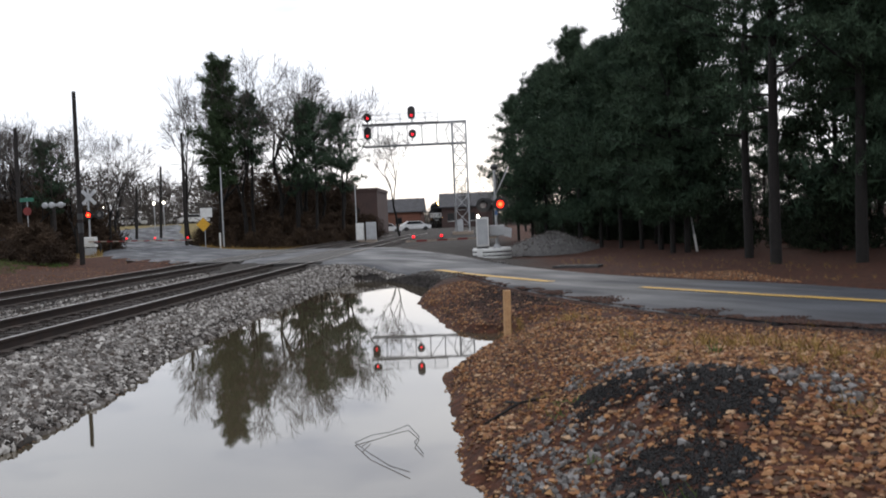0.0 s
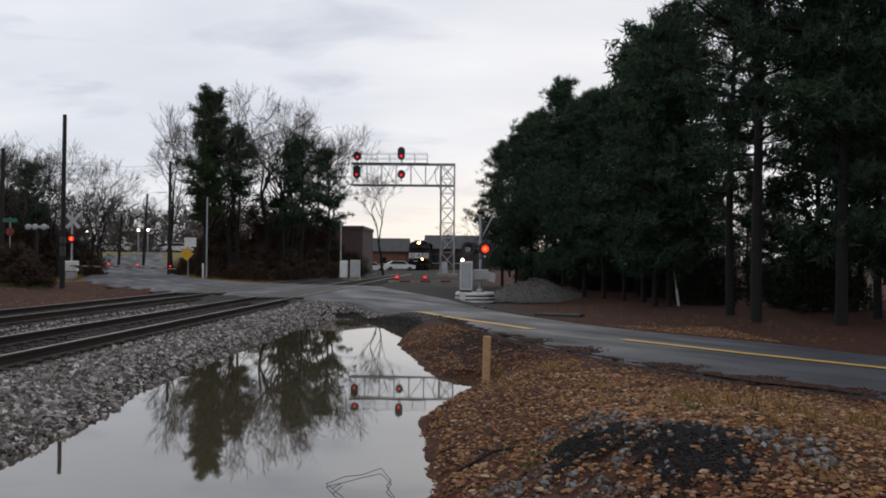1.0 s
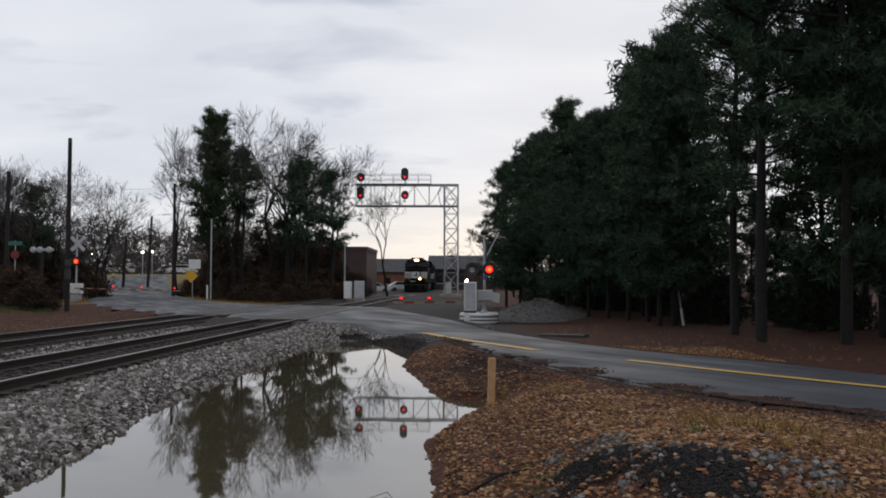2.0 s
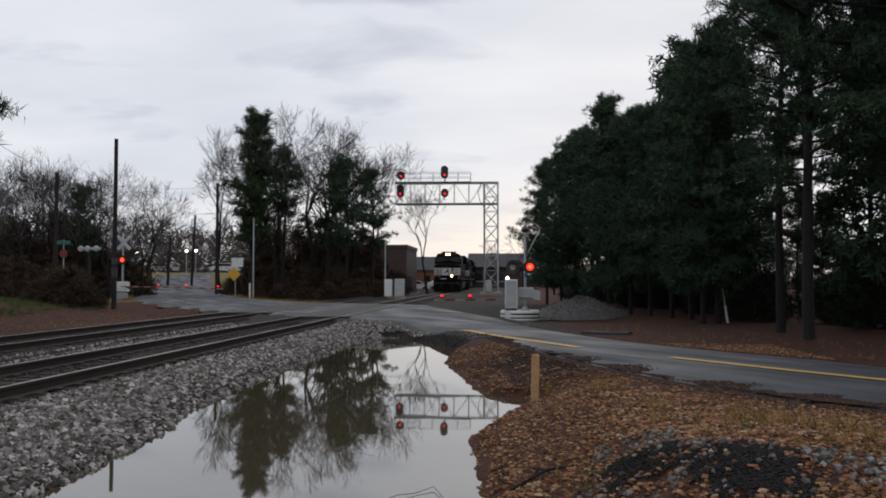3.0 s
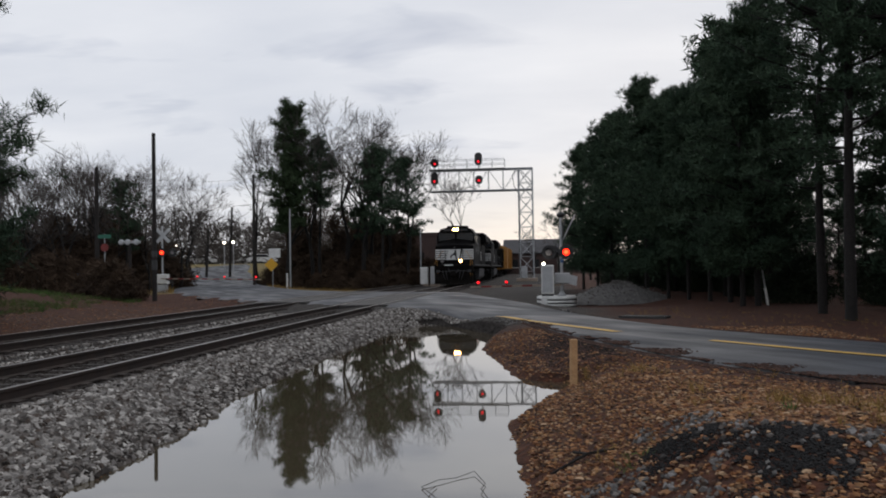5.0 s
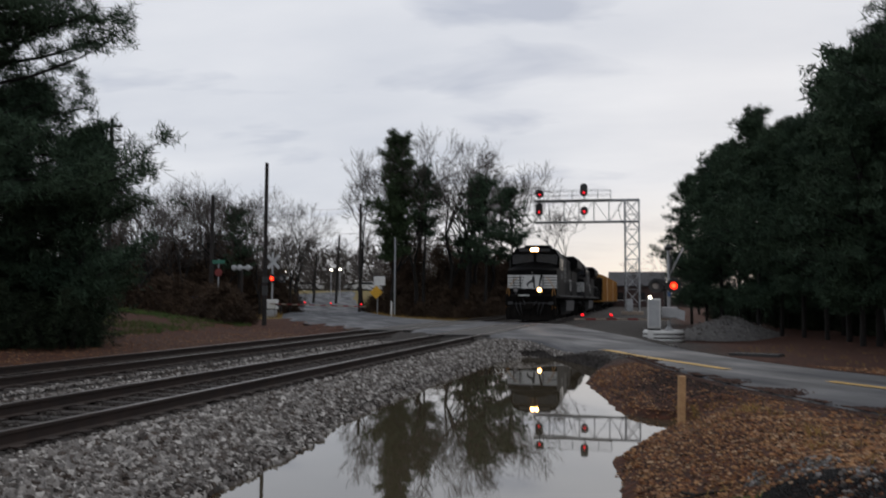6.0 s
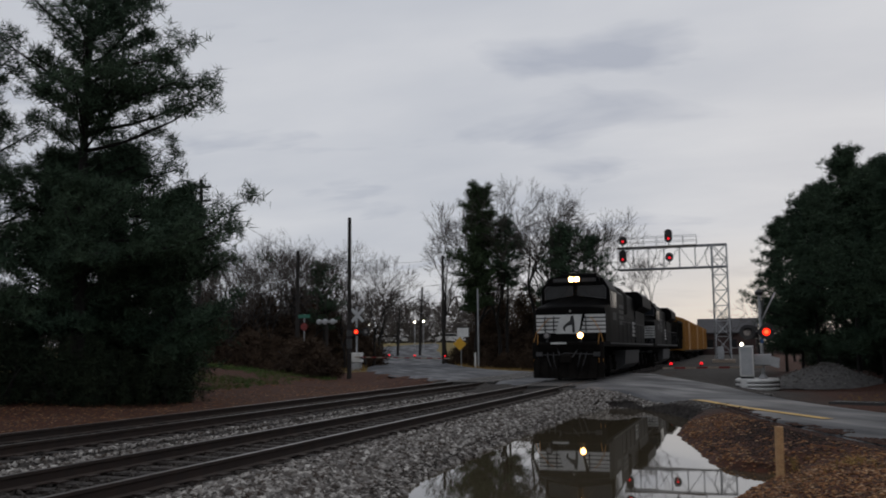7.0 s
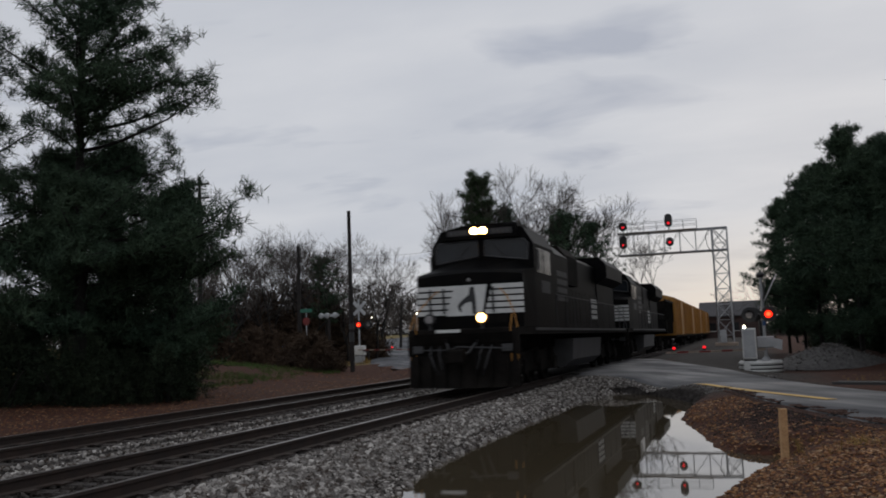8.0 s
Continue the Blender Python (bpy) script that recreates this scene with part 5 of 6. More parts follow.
wires = thing("overhead_wires", "thin dark overhead wires between the poles", "wires")
for _a, _b in (((-34.7, 52, 12.9), (-29.9, 57, 8.8)), ((-29.9, 57, 8.7), (-25.0, 75, 9.9)), ((-36.0, 92, 6.4), (-25.0, 75, 7.3)), ((-60, 78, 7.5), (-25.0, 75, 7.6))):
    _p = [Vector(_a).lerp(Vector(_b), k / 10) - Vector((0, 0, 0.5 * (1 - (2 * k / 10 - 1) ** 2))) for k in range(11)]
    part("wire", Build().path(_p, 0.014, 4), M["black"], wires)

sg = thing("warning_sign", "yellow diamond warning sign with a white board above", "road sign", pose(-21.3, 68, 0.5))
part("post", Build().tube((0.1, 0.05, -0.1), (0.1, 0.05, 3.1), 0.035, n=6), M["steel"], sg)
part("diamond", Build().box(-0.38, 0.38, -0.015, 0.015, -0.38, 0.38, pose(0, 0, 1.8, 0, 45, 0)), M["sign_yellow"], sg, "yellow diamond panel")
part("board", Build().box(-0.2, 0.72, 0.0, 0.03, 2.35, 3.05), M["white_paint"], sg, "plain white board")
part("marker_post", Build().box(1.2, 1.32, 0, 0.06, -0.1, 1.1), M["white_paint"], sg)

ss = thing("stop_sign", "small red stop sign with a green street sign above", "road sign", pose(-28.6, 55.5, 0.5))
part("post", Build().tube((0, 0.03, -0.1), (0, 0.03, 3.9), 0.035, n=6), M["steel"], ss)
part("octagon", Build().lathe((0, -0.01, 3.0), [(0.28, 0), (0.28, 0.02)], 8, "y"), M["red_paint"], ss, "red octagon")
part("street_sign", Build().box(-0.45, 0.45, -0.01, 0.01, 3.6, 3.85), M["green_sign"], ss, "green street sign")
bx = thing("portable_bin", "blue plastic bin among the scrub", "bin", pose(-29.4, 54.5, 0.45))
part("body", Build().box(-0.6, 0.6, -0.4, 0.4, 0, 1.3, bev=0.06), M["blue"], bx)
part("lid", Build().box(-0.63, 0.63, -0.43, 0.43, 1.3, 1.4, bev=0.03), M["blue"], bx)

for _x, _w, _h, _m in ((-10.15, 0.62, 1.5, "white_paint"), (-9.2, 0.8, 1.55, "grey_paint")):
    cb = thing("relay_cabinet", "grey steel relay cabinet beside the track", "cabinet", pose(_x, 75, 0.42), "relay cabinets")
    part("body", Build().box(-_w / 2, _w / 2, -0.3, 0.3, 0.08, _h, bev=0.04), M[_m], cb)
    part("plinth", Build().box(-_w / 2 - 0.04, _w / 2 + 0.04, -0.34, 0.34, -0.15, 0.08), M["tan"], cb)
    part("door", Build().box(-_w / 2 + 0.06, _w / 2 - 0.06, -0.312, -0.3, 0.2, _h - 0.1), M[_m], cb)

sk = thing("survey_stake", "fresh square timber stake driven into the bank", "stake", pose(0.36, 12.7, 0.02, 0, 1.0, 20))
part("shaft", Build().box(-0.042, 0.042, -0.042, 0.042, -0.15, 0.74, bev=0.006), M["stake"], sk)
wp = thing("marker_post", "thin leaning grey post with white foot and small red lamp", "post", pose(7.5, 31.4, 0.42, 0, -8, 0))
part("shaft", Build().tube((0, 0, -0.1), (0, 0, 1.85), 0.028, n=8), M["steel"], wp)
part("foot", Build().box(-0.035, 0.035, -0.03, 0.03, -0.08, 0.55, bev=0.008), M["white_paint"], wp, "white painted foot")
part("lamp", Build().lathe((0, -0.06, 1.83), [(0.05, 0), (0.07, 0.04), (0.07, 0.09)], 10, "y"), M["gate_lamp"], wp, "small lit red lamp")
gr = thing("drain_grate", "dark iron grate lying beside the road", "grate", pose(2.66, 24.7, road_z(2.66, 24.7) - 0.05, 0, 0, -20))
for k in range(6):
    part("bar", Build().box(-0.6, 0.6, -0.24 + k * 0.085, -0.2 + k * 0.085, 0, 0.08), M["black"], gr)
part("rim", Build().box(-0.64, 0.64, -0.3, -0.26, -0.02, 0.09).box(-0.64, 0.64, 0.27, 0.31, -0.02, 0.09), M["black"], gr)


# ---- gravel heap ----
def heap():
    v, f, n, rings = [], [], 40, 14
    for j in range(rings + 1):
        s = j / rings
        for k in range(n):
            a = 2 * math.pi * k / n
            x, y = s * 2.9 * math.cos(a), s * 2.4 * math.sin(a)
            h = 1.0 * (1 - s) ** 0.85 * (1 + 0.25 * noise.noise((x * 0.8, y * 0.8, 3))) + 0.06 * noise.noise((x * 3, y * 3, 1)) - 0.12
            v.append((3.3 + x, 42.0 + y, 0.2 + h))
    for j in range(rings):
        for k in range(n):
            f.append((j * n + k, (j + 1) * n + k, (j + 1) * n + (k + 1) % n, j * n + (k + 1) % n))
    t = thing("gravel_heap", "low heap of grey gravel beside the crossing", "gravel heap")
    me = bpy.data.meshes.new("mound")
    me.from_pydata(v, [], f)
    me.materials.append(M["rubble"])
    new("mound", me).parent = t
    rng = random.Random(5)
    pts = []
    for _ in range(1500):
        q = v[rng.randrange(len(v))]
        pts.append((q[0] + rng.uniform(-0.2, 0.2), q[1] + rng.uniform(-0.2, 0.2), q[2]))
    st = scatter("loose_stone", pts, 0.045, M["gravel"], "", "", seed=15)
    st.parent = t


heap()


# ---- trees ----
def tufts(name, points, size, blades, material, seed, up=0.25, width=0.16, parent=None, spread=0.25):
    """Sprays of needles: each a burst of narrow blades."""
    rng = np.random.default_rng(seed)
    p = np.repeat(np.array(points), blades, axis=0)
    n = len(p)
    d = rng.normal(size=(n, 3))
    d[:, 2] += up
    d /= np.linalg.norm(d, axis=1)[:, None]
    s = rng.normal(size=(n, 3))
    s -= (s * d).sum(1)[:, None] * d
    s /= np.linalg.norm(s, axis=1)[:, None]
    ln = size * rng.uniform(0.7, 1.15, (n, 1))
    base = p + rng.normal(size=(n, 3)) * size * spread
    v = np.stack([base - s * ln * width, base + s * ln * width, base + d * ln], 1).reshape(-1, 3)
    f = np.arange(n * 3).reshape(-1, 3).tolist()
    ob = raw(name, v.tolist(), f, material)
    ob.parent = parent
    return ob


def bent(a, d, length, steps, rng, droop=0.0, wander=0.12):
    pts = [Vector(a)]
    d = Vector(d).normalized()
    for _ in range(steps):
        d = (d + Vector((rng.uniform(-wander, wander), rng.uniform(-wander, wander), rng.uniform(-wander, wander) + droop))).normalized()
        pts.append(pts[-1] + d * length / steps)
    return pts


def limb(b, pts, r0, r1, n=5):
    m = len(pts) - 1
    for k in range(m):
        b.tube(pts[k], pts[k + 1], r0 + (r1 - r0) * k / m, r0 + (r1 - r0) * (k + 1) / m, n, False)


def pine(seed, h, crown0, reach, trunk_r, sprays, label, m, material="needles", size=0.2, blades=16, top=0.5, whorl=0.42, name="pine_tree", width=0.13, extra=(), flat=0.45):
    """A southern pine: bare lower trunk, uneven ascending limbs that fork into twigs, each ending in a brush of needles."""
    rng = random.Random(seed)
    t = thing(name, label, "tree", m)
    trunk = Build()
    tp = [Vector((0.18 * math.sin(k * 0.6 + seed) * k / 10, 0.15 * math.cos(k * 0.5 + seed * 2) * k / 10, -0.3 + (h * 0.97 + 0.3) * k / 10)) for k in range(11)]
    limb(trunk, tp, trunk_r, trunk_r * 0.15, 8)
    pts = []

    def spray(o, lp, ln, full):
        """Twigs off the outer part of a limb, with a clump of brushes at each end."""
        n = len(lp)
        for q in range(max(1, int(n * 0.35)), n):
            for _ in range(full):
                side = 0.22 + min(0.2 * ln, 0.6) * rng.random()
                c = lp[q] + Vector((rng.gauss(0, 1), rng.gauss(0, 1), rng.gauss(0, flat) + 0.25)) * side * 0.62
                if rng.random() < 0.35:
                    trunk.tube(lp[q], c, 0.012, 0.006, 3, False)
                for _ in range(3):
                    pts.append((c.x + rng.gauss(0, 0.17), c.y + rng.gauss(0, 0.17), c.z + rng.gauss(0, 0.08)))

    def bough(z, a, ln, lift):
        k = min(max(z / h * 10, 0), 9.99)
        o = tp[int(k)].lerp(tp[int(k) + 1], k % 1)
        o = Vector((o.x, o.y, z))
        lp = bent(o, (math.cos(a), math.sin(a), lift), ln, max(5, int(ln * 1.7)), rng, 0.2 / max(5, int(ln * 1.7)), 0.1)
        limb(trunk, lp, 0.025 + 0.012 * ln, 0.012, 4)
        spray(o, lp, ln, sprays)

    z = crown0
    while z < h * 0.93:
        s = (z - crown0) / (h - crown0)
        prof = (0.55 + 0.45 * min(s / 0.25, 1)) * (1 - max(s - 0.4, 0) / 0.6 * (1 - top * 0.3))
        for _ in range(rng.choice((2, 3, 3, 4))):
            bough(z, rng.uniform(0, 2 * math.pi), reach * prof * rng.uniform(0.4, 1.2), 0.05 + 0.75 * s)
        z += whorl * rng.uniform(0.6, 1.4)
    for _ in range(5):
        bough(h * rng.uniform(0.9, 0.96), rng.uniform(0, 6.28), rng.uniform(0.5, 1.0), 1.3)
    for z, a, ln in extra:
        bough(z, a, ln, 0.05)
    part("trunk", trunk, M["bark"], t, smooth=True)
    tufts("crown", pts, size, blades, M[material], seed, parent=t, width=width, spread=0.22, up=0.5)
    return t


def bare_tree(seed, h, spread, trunk_r, label, m, depth=7, lean=(0, 0), name="bare_tree", rise=0.06):
    rng = random.Random(seed)
    t = thing(name, label, "tree", m)
    trunk, twigs = Build(), Build()

    def grow(p, d, ln, r, k):
        pts = bent(p, d, ln, 3 if k > 3 else (2 if k > 1 else 1), rng, 0.03, 0.16)
        pts = pts if len(pts) > 2 else [pts[0], pts[0].lerp(pts[1], 0.5), pts[1]][::2]
        limb(trunk if k > depth - 3 else twigs, pts, r, r * 0.66, 6 if k > depth - 2 else 3)
        if k == 0:
            return
        for _ in range(2 if k > depth - 1 else rng.choice((2, 3, 3))):
            a, tilt = rng.uniform(0, 2 * math.pi), rng.uniform(0.25, 0.62) * spread
            e = pts[-1] - pts[-2]
            e.normalize()
            u = e.orthogonal().normalized()
            w = e.cross(u)
            nd = e * math.cos(tilt) + (u * math.cos(a) + w * math.sin(a)) * math.sin(tilt) + Vector((0, 0, rise))
            q = pts[-1] if rng.random() < 0.65 else pts[-2].lerp(pts[-1], rng.random())
            grow(q, nd, ln * rng.uniform(0.62, 0.84), max(r * rng.uniform(0.5, 0.66), 0.012), k - 1)

    grow(Vector((0, 0, -0.3)), Vector((lean[0], lean[1], 1)), h * 0.29, trunk_r, depth)
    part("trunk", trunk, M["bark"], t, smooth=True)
    part("branchwork", twigs, M["twig"], t)["kind"] = "stuff"
    return t


def bush(seed, w, h, n, label, m, material="needles", size=0.4, name="bush", cat="bush"):
    rng = random.Random(seed)
    t = thing(name, label, cat, m)
    stems, pts = Build(), []
    for _ in range(9):
        a = rng.uniform(0, 6.28)
        p = bent((0.2 * w * math.cos(a), 0.2 * w * math.sin(a), -0.15), (math.cos(a) * w, math.sin(a) * w, h), h * 0.8, 4, rng)
        limb(stems, p, 0.03, 0.01, 4)
    for _ in range(n):
        a, r, z = rng.uniform(0, 6.28), rng.random() ** 0.5, rng.random()
        e = math.sqrt(max(1 - (z * 0.95) ** 2, 0.05)) * (0.8 + 0.3 * math.sin(3 * a + seed))
        pts.append((r * w * e * math.cos(a), r * w * e * math.sin(a), z * h * (0.85 + 0.25 * math.sin(2 * a + seed))))
    part("stem", stems, M["bark"], t)["kind"] = "stuff"
    tufts("foliage", pts, size, 12, M[material], seed, parent=t, width=0.07)
    return t


def put(x, y, rz, s=1.0, z=None):
    return pose(x, y, height(x, y) if z is None else z, 0, 0, rz) @ Matrix.Scale(s, 4)


# the pine wood beyond the road
LOBLOLLY = "tall dark green pine in the roadside wood"
base_pines = [pine(11, 11.8, 1.6, 2.75, 0.13, 4, LOBLOLLY, put(4.9, 44, 0, 0.88), blades=12, size=0.3, width=0.07),
              pine(12, 12.9, 2.6, 3.1, 0.14, 4, LOBLOLLY, put(7.1, 31.0, 40, 0.8), blades=13, size=0.27, width=0.07),
              pine(13, 14.5, 5.6, 3.0, 0.15, 3, LOBLOLLY, put(7.35, 22.6, 80), blades=15, size=0.24, width=0.065, extra=((3.9, 0.4, 2.2), (4.6, 3.6, 2.4), (4.9, 5.0, 1.9), (4.2, 1.9, 1.7)))]
back_pines = [pine(14, 12.2, 1.2, 2.9, 0.13, 2, LOBLOLLY, put(8.0, 41, 0), blades=7, size=0.42, width=0.12),
              pine(15, 12.6, 2.0, 3.0, 0.14, 2, LOBLOLLY, put(16.5, 33, 0), blades=7, size=0.42, width=0.12)]
for _o in base_pines + back_pines:
    _o["group"] = "roadside pine wood"
for _k, _x, _y, _r, _s in [
        (0, 2.4, 56.5, 30, 0.86), (0, 3.7, 50.5, 100, 0.94), (1, 6.0, 38.5, 200, 0.87), (0, 6.9, 34.5, 300, 0.92), (2, 7.7, 26.0, 150, 0.9), (2, 9.2, 22.0, 20, 1.0),
        (1, 12.2, 18.5, 310, 1.15), (2, 13.2, 15.5, 60, 1.1), (1, 10.9, 21.5, 130, 1.0), (2, 8.9, 27.5, 10, 0.92), (0, 5.5, 41, 63, 0.88), (1, 6.5, 36.4, 140, 0.85), (0, 3.1, 53.3, 239, 0.86),
        (0, 4.3, 47, 331, 0.88), (0, 6.6, 31.0, 225, 0.88)]:
    copy_thing(base_pines[_k], put(_x, _y, _r, _s))
_rng = random.Random(77)
for _k in range(22):
    _y = 16 + _k * 2.1
    _x = float(np.interp(_y, [14, 20, 30, 44, 62], [15.5, 12.5, 10.8, 8.4, 6.0])) + _rng.uniform(-0.8, 1.2) + (4.5 if _k % 2 else 0)
    if _y < 24 or 0.27 < _x / _y < 0.36 and _y < 34:
        continue
    copy_thing(back_pines[_k % 2], put(_x, _y, _rng.uniform(0, 360), (0.5 if 0.26 < _x / _y < 0.36 else 1) * _rng.uniform(0.85, 1.0) * float(np.interp(_y, [15, 30, 60], [1.1, 0.98, 0.88]))))

base_bush = bush(31, 1.6, 1.5, 300, "evergreen undergrowth below the pines, its leaves coloured dark for shade", put(8.9, 33, 0), "shade_leaf", 0.3)
base_bush["group"] = "undergrowth"
for _k in range(30):
    _y = 19 + _k * 2.4
    _x = float(np.interp(_y, [14, 20, 30, 44, 62, 95], [17.5, 13.5, 11.5, 8.8, 6.0, 4.5])) + _rng.uniform(-0.5, 2.5)
    copy_thing(base_bush, put(_x, _y, _rng.uniform(0, 360), _rng.uniform(0.8, 1.3)))

# the big pine beyond the far track, with dense growth round its foot
pine(21, 18.5, 2.5, 4.1, 0.26, 4, "large dark pine with open ragged crown beyond the tracks", put(-22.3, 26.0, 0), size=0.34, blades=14, width=0.055, whorl=0.46, top=1.6,
     extra=((5.0, 0.05, 6.9), (4.6, -0.25, 6.2), (5.6, 0.2, 5.6), (8.9, 0.0, 5.0), (9.6, 0.15, 5.2), (10.3, -0.1, 5.2), (11.0, 0.05, 4.9), (11.8, -0.05, 4.6)))
pine(22, 15.0, 2.0, 4.0, 0.22, 4, "dark pine standing close behind the larger one", put(-27.2, 25.0, 0), size=0.34, blades=12, width=0.06)
pine(23, 7.5, 0.3, 2.4, 0.14, 6, "low bushy pine with wide branches", put(-20.1, 28.4, 0), size=0.34, blades=12, width=0.06)
pine(25, 9.5, 1.0, 3.2, 0.18, 6, "dark dense pine beside the large pine", put(-23.2, 29.5, 0), size=0.34, blades=12, width=0.06)
pine(24, 9.0, 0.3, 3.2, 0.16, 6, "bushy young pine beside the large pine", put(-24.3, 27.5, 0), size=0.34, blades=12, width=0.06)
# the gloom round the foot is put into the leaf colour
foot_bush = bush(33, 1.5, 1.7, 800, "dense evergreen growth round the foot of the pine, coloured dark for shade", put(-20.6, 26.0, 0), "shade_leaf", 0.15)
for _x, _y, _s in ((-21.2, 24.8, 1.3), (-23.5, 23.6, 1.6), (-26.2, 22.6, 1.7), (-19.4, 26.8, 1.1), (-29.5, 23.5, 1.9), (-25, 21.0, 1.5), (-31.5, 29, 2.0), (-27.5, 27.5, 2.2), (-22, 29.5, 2.0)):
    copy_thing(foot_bush, put(_x, _y, _x * 40, _s))

# trees behind the crossing
pine(41, 16.6, 5.2, 2.3, 0.2, 5, "tall green pine among bare trees", put(-22.6, 77.5, 0), "needles_green", size=0.34, blades=9, width=0.09, top=1.6)
pine(42, 13.6, 7.5, 1.9, 0.18, 3, "thin dark pine beside the taller green one", put(-20.2, 79, 0), size=0.34, blades=8, width=0.09)
jun = pine(43, 12.4, 5.0, 2.8, 0.17, 2, "dark dense pine by the railway", put(-14.3, 78, 0), size=0.34, blades=9, width=0.09, top=1.8, flat=0.25)
for _x, _y, _s in ((-12.3, 80, 0.92), (-16.4, 82, 0.95)):
    copy_thing(jun, put(_x, _y, _x * 33, _s))
BARE = "leafless grey-brown tree with fine twigs"
bt = [bare_tree(51, 16.5, 1.1, 0.24, BARE, put(-16.9, 83, 0)), bare_tree(52, 14.5, 1.15, 0.2, BARE, put(-15.2, 84, 0)),
      bare_tree(53, 15.5, 0.9, 0.2, "leaning leafless tree with an open crown", put(-27.6, 84, 0), lean=(-0.25, 0)), bare_tree(54, 10.0, 1.1, 0.14, BARE, put(-38, 62, 0), depth=6),
      bare_tree(56, 17.9, 1.1, 0.3, "broad leafless tree with a rounded crown of fine twigs", put(-18.6, 81, 0), depth=8, rise=0.02)]
for _k, _x, _y, _s in ((0, -16.5, 80, 0.92), (1, -20.6, 79, 1.1), (1, -13.0, 83, 1.0), (0, -23.8, 81, 0.85), (4, -16.3, 86, 0.85), (4, -22.6, 88, 0.95), (1, -8.6, 95, 0.85), 
                       (3, -33.5, 60, 1.0), (3, -36.5, 58, 1.05), (1, -40.0, 64, 0.8), (3, -43.5, 60, 1.1), (3, -31.0, 66, 0.9), (1, -46, 70, 0.8), (3, -34, 70, 0.95), (3, -29.5, 64, 0.75),
                       (3, -48, 95, 1.0), (3, -41, 100, 1.0), (3, -36, 108, 1.0), (3, -31, 112, 1.0), (3, -27, 105, 0.9), (1, -52, 110, 0.8), (3, -45, 115, 1.0), (1, -33, 120, 0.8),
                       (3, 4.5, 88, 0.9), (3, 6, 75, 0.8), (3, 1.5, 100, 0.9), (3, -1.5, 118, 0.7), (3, -56, 78, 1.1), (1, -62, 88, 0.9), (3, -38, 48, 0.9), (3, -44, 46, 1.0), (3, -32.0, 62, 0.95), (3, -35.0, 63, 1.1), (3, -37.5, 60, 1.0), (3, -39.5, 66, 1.15), (3, -42, 63, 1.15), (3, -33.5, 70, 1.1), (3, -30.0, 72, 0.9), (1, -37, 76, 0.85), (3, -46, 64, 1.15), (1, -42, 78, 0.9), (0, -32.3, 63, 0.66), (1, -34.5, 66, 0.78), (0, -37.2, 68, 0.68), (1, -29.6, 70, 0.72), (4, -41, 74, 0.6)):
    copy_thing(bt[_k], put(_x, _y, _x * 57 % 360, _s))
for _x, _y, _s in ((-30.8, 63, 0.66), (-50, 66, 0.9)):
    copy_thing(jun, put(_x, _y, _x * 70 % 360, _s))
scr = bush(61, 1.5, 1.7, 420, "brown leafless scrub beside the tracks", put(-22.9, 46.5, 0), "scrub", 0.35)
scr["group"] = "scrub"
for _x, _y, _s in ((-24.5, 48, 1.1), (-27.5, 52, 1.2), (-30.5, 54, 1.3), (-33, 56, 1.5), (-36, 55, 1.7), (-39, 54, 1.7), (-42, 57, 1.8), (-20, 77, 0.8), (-17.5, 76, 0.9), (-15.5, 75.5, 0.9), (-13.2, 76, 0.9), (-22.5, 78, 0.9),
                   (-11.5, 78, 0.8), (-24.8, 79, 0.9), (-26.5, 50, 0.8), (-35, 60, 1.8), (-31, 60, 1.4), (-40, 62, 2.0), (-45, 62, 2.0), (-50, 60, 2.1), (-19, 81, 1.6), (-16, 82, 1.6), (-13.5, 82, 1.5), (-22, 83, 1.6), (-24.5, 84, 1.4), (-11, 86, 1.3), (-17, 86, 1.7), (-21, 88, 1.7)):
    copy_thing(scr, put(_x, _y, _x * 91 % 360, _s))
for _x, _y, _s in ((-33, 64, 2.0), (-36, 68, 2.3), (-39, 72, 2.5), (-43, 70, 2.5), (-31, 70, 1.7), (-47, 72, 2.6), (-34, 76, 2.2)):
    copy_thing(scr, put(_x, _y, _x * 51 % 360, _s))

# tangled leafless thickets fill the space between the trunks
thick = bush(62, 2.4, 6.2, 620, "tall tangled brown leafless thicket behind the trees", put(-18.0, 88, 0), "scrub", 0.62, name="thicket", cat="thicket")
thick["group"] = "thickets"
for _x, _y, _s in ((-23.5, 87, 1.0), (-21, 91, 1.1), (-15.5, 90, 1.0), (-13.2, 87, 0.85), (-25.8, 90, 0.9), (-18.5, 93, 1.15), (-31.5, 66, 0.75), (-34.2, 69, 0.95), (-37.5, 66, 0.9), (-41, 69, 1.0), (-44.5, 68, 1.0), (-38.5, 74, 1.1),
                   (-48.5, 70, 1.1), (-53, 76, 1.1)):
    copy_thing(thick, put(_x, _y, _x * 63 % 360, _s))

# far woods close the view
_pts = []
for _k in range(13000):
    _a = _rng.uniform(-1.35, 0.95)
    _d = _rng.uniform(135, 220)
    _hh = 8.0 + 4.0 * noise.noise((_a * 14, _d * 0.02, 0)) + 3 * noise.noise((_a * 40, 0, 3))
    if -0.14 < _a < 0.02:
        _hh *= 0.5
        _d += 60
    _pts.append((_d * math.sin(_a), _d * math.cos(_a), 0.5 + hill(_d * math.sin(_a), _d * math.cos(_a)) + _rng.random() ** 1.25 * _hh))
tagged(tufts("far_woods", _pts, 1.6, 12, M["twig"], 71, width=0.06), "distant leafless woods along the horizon", "woods", kind="stuff")


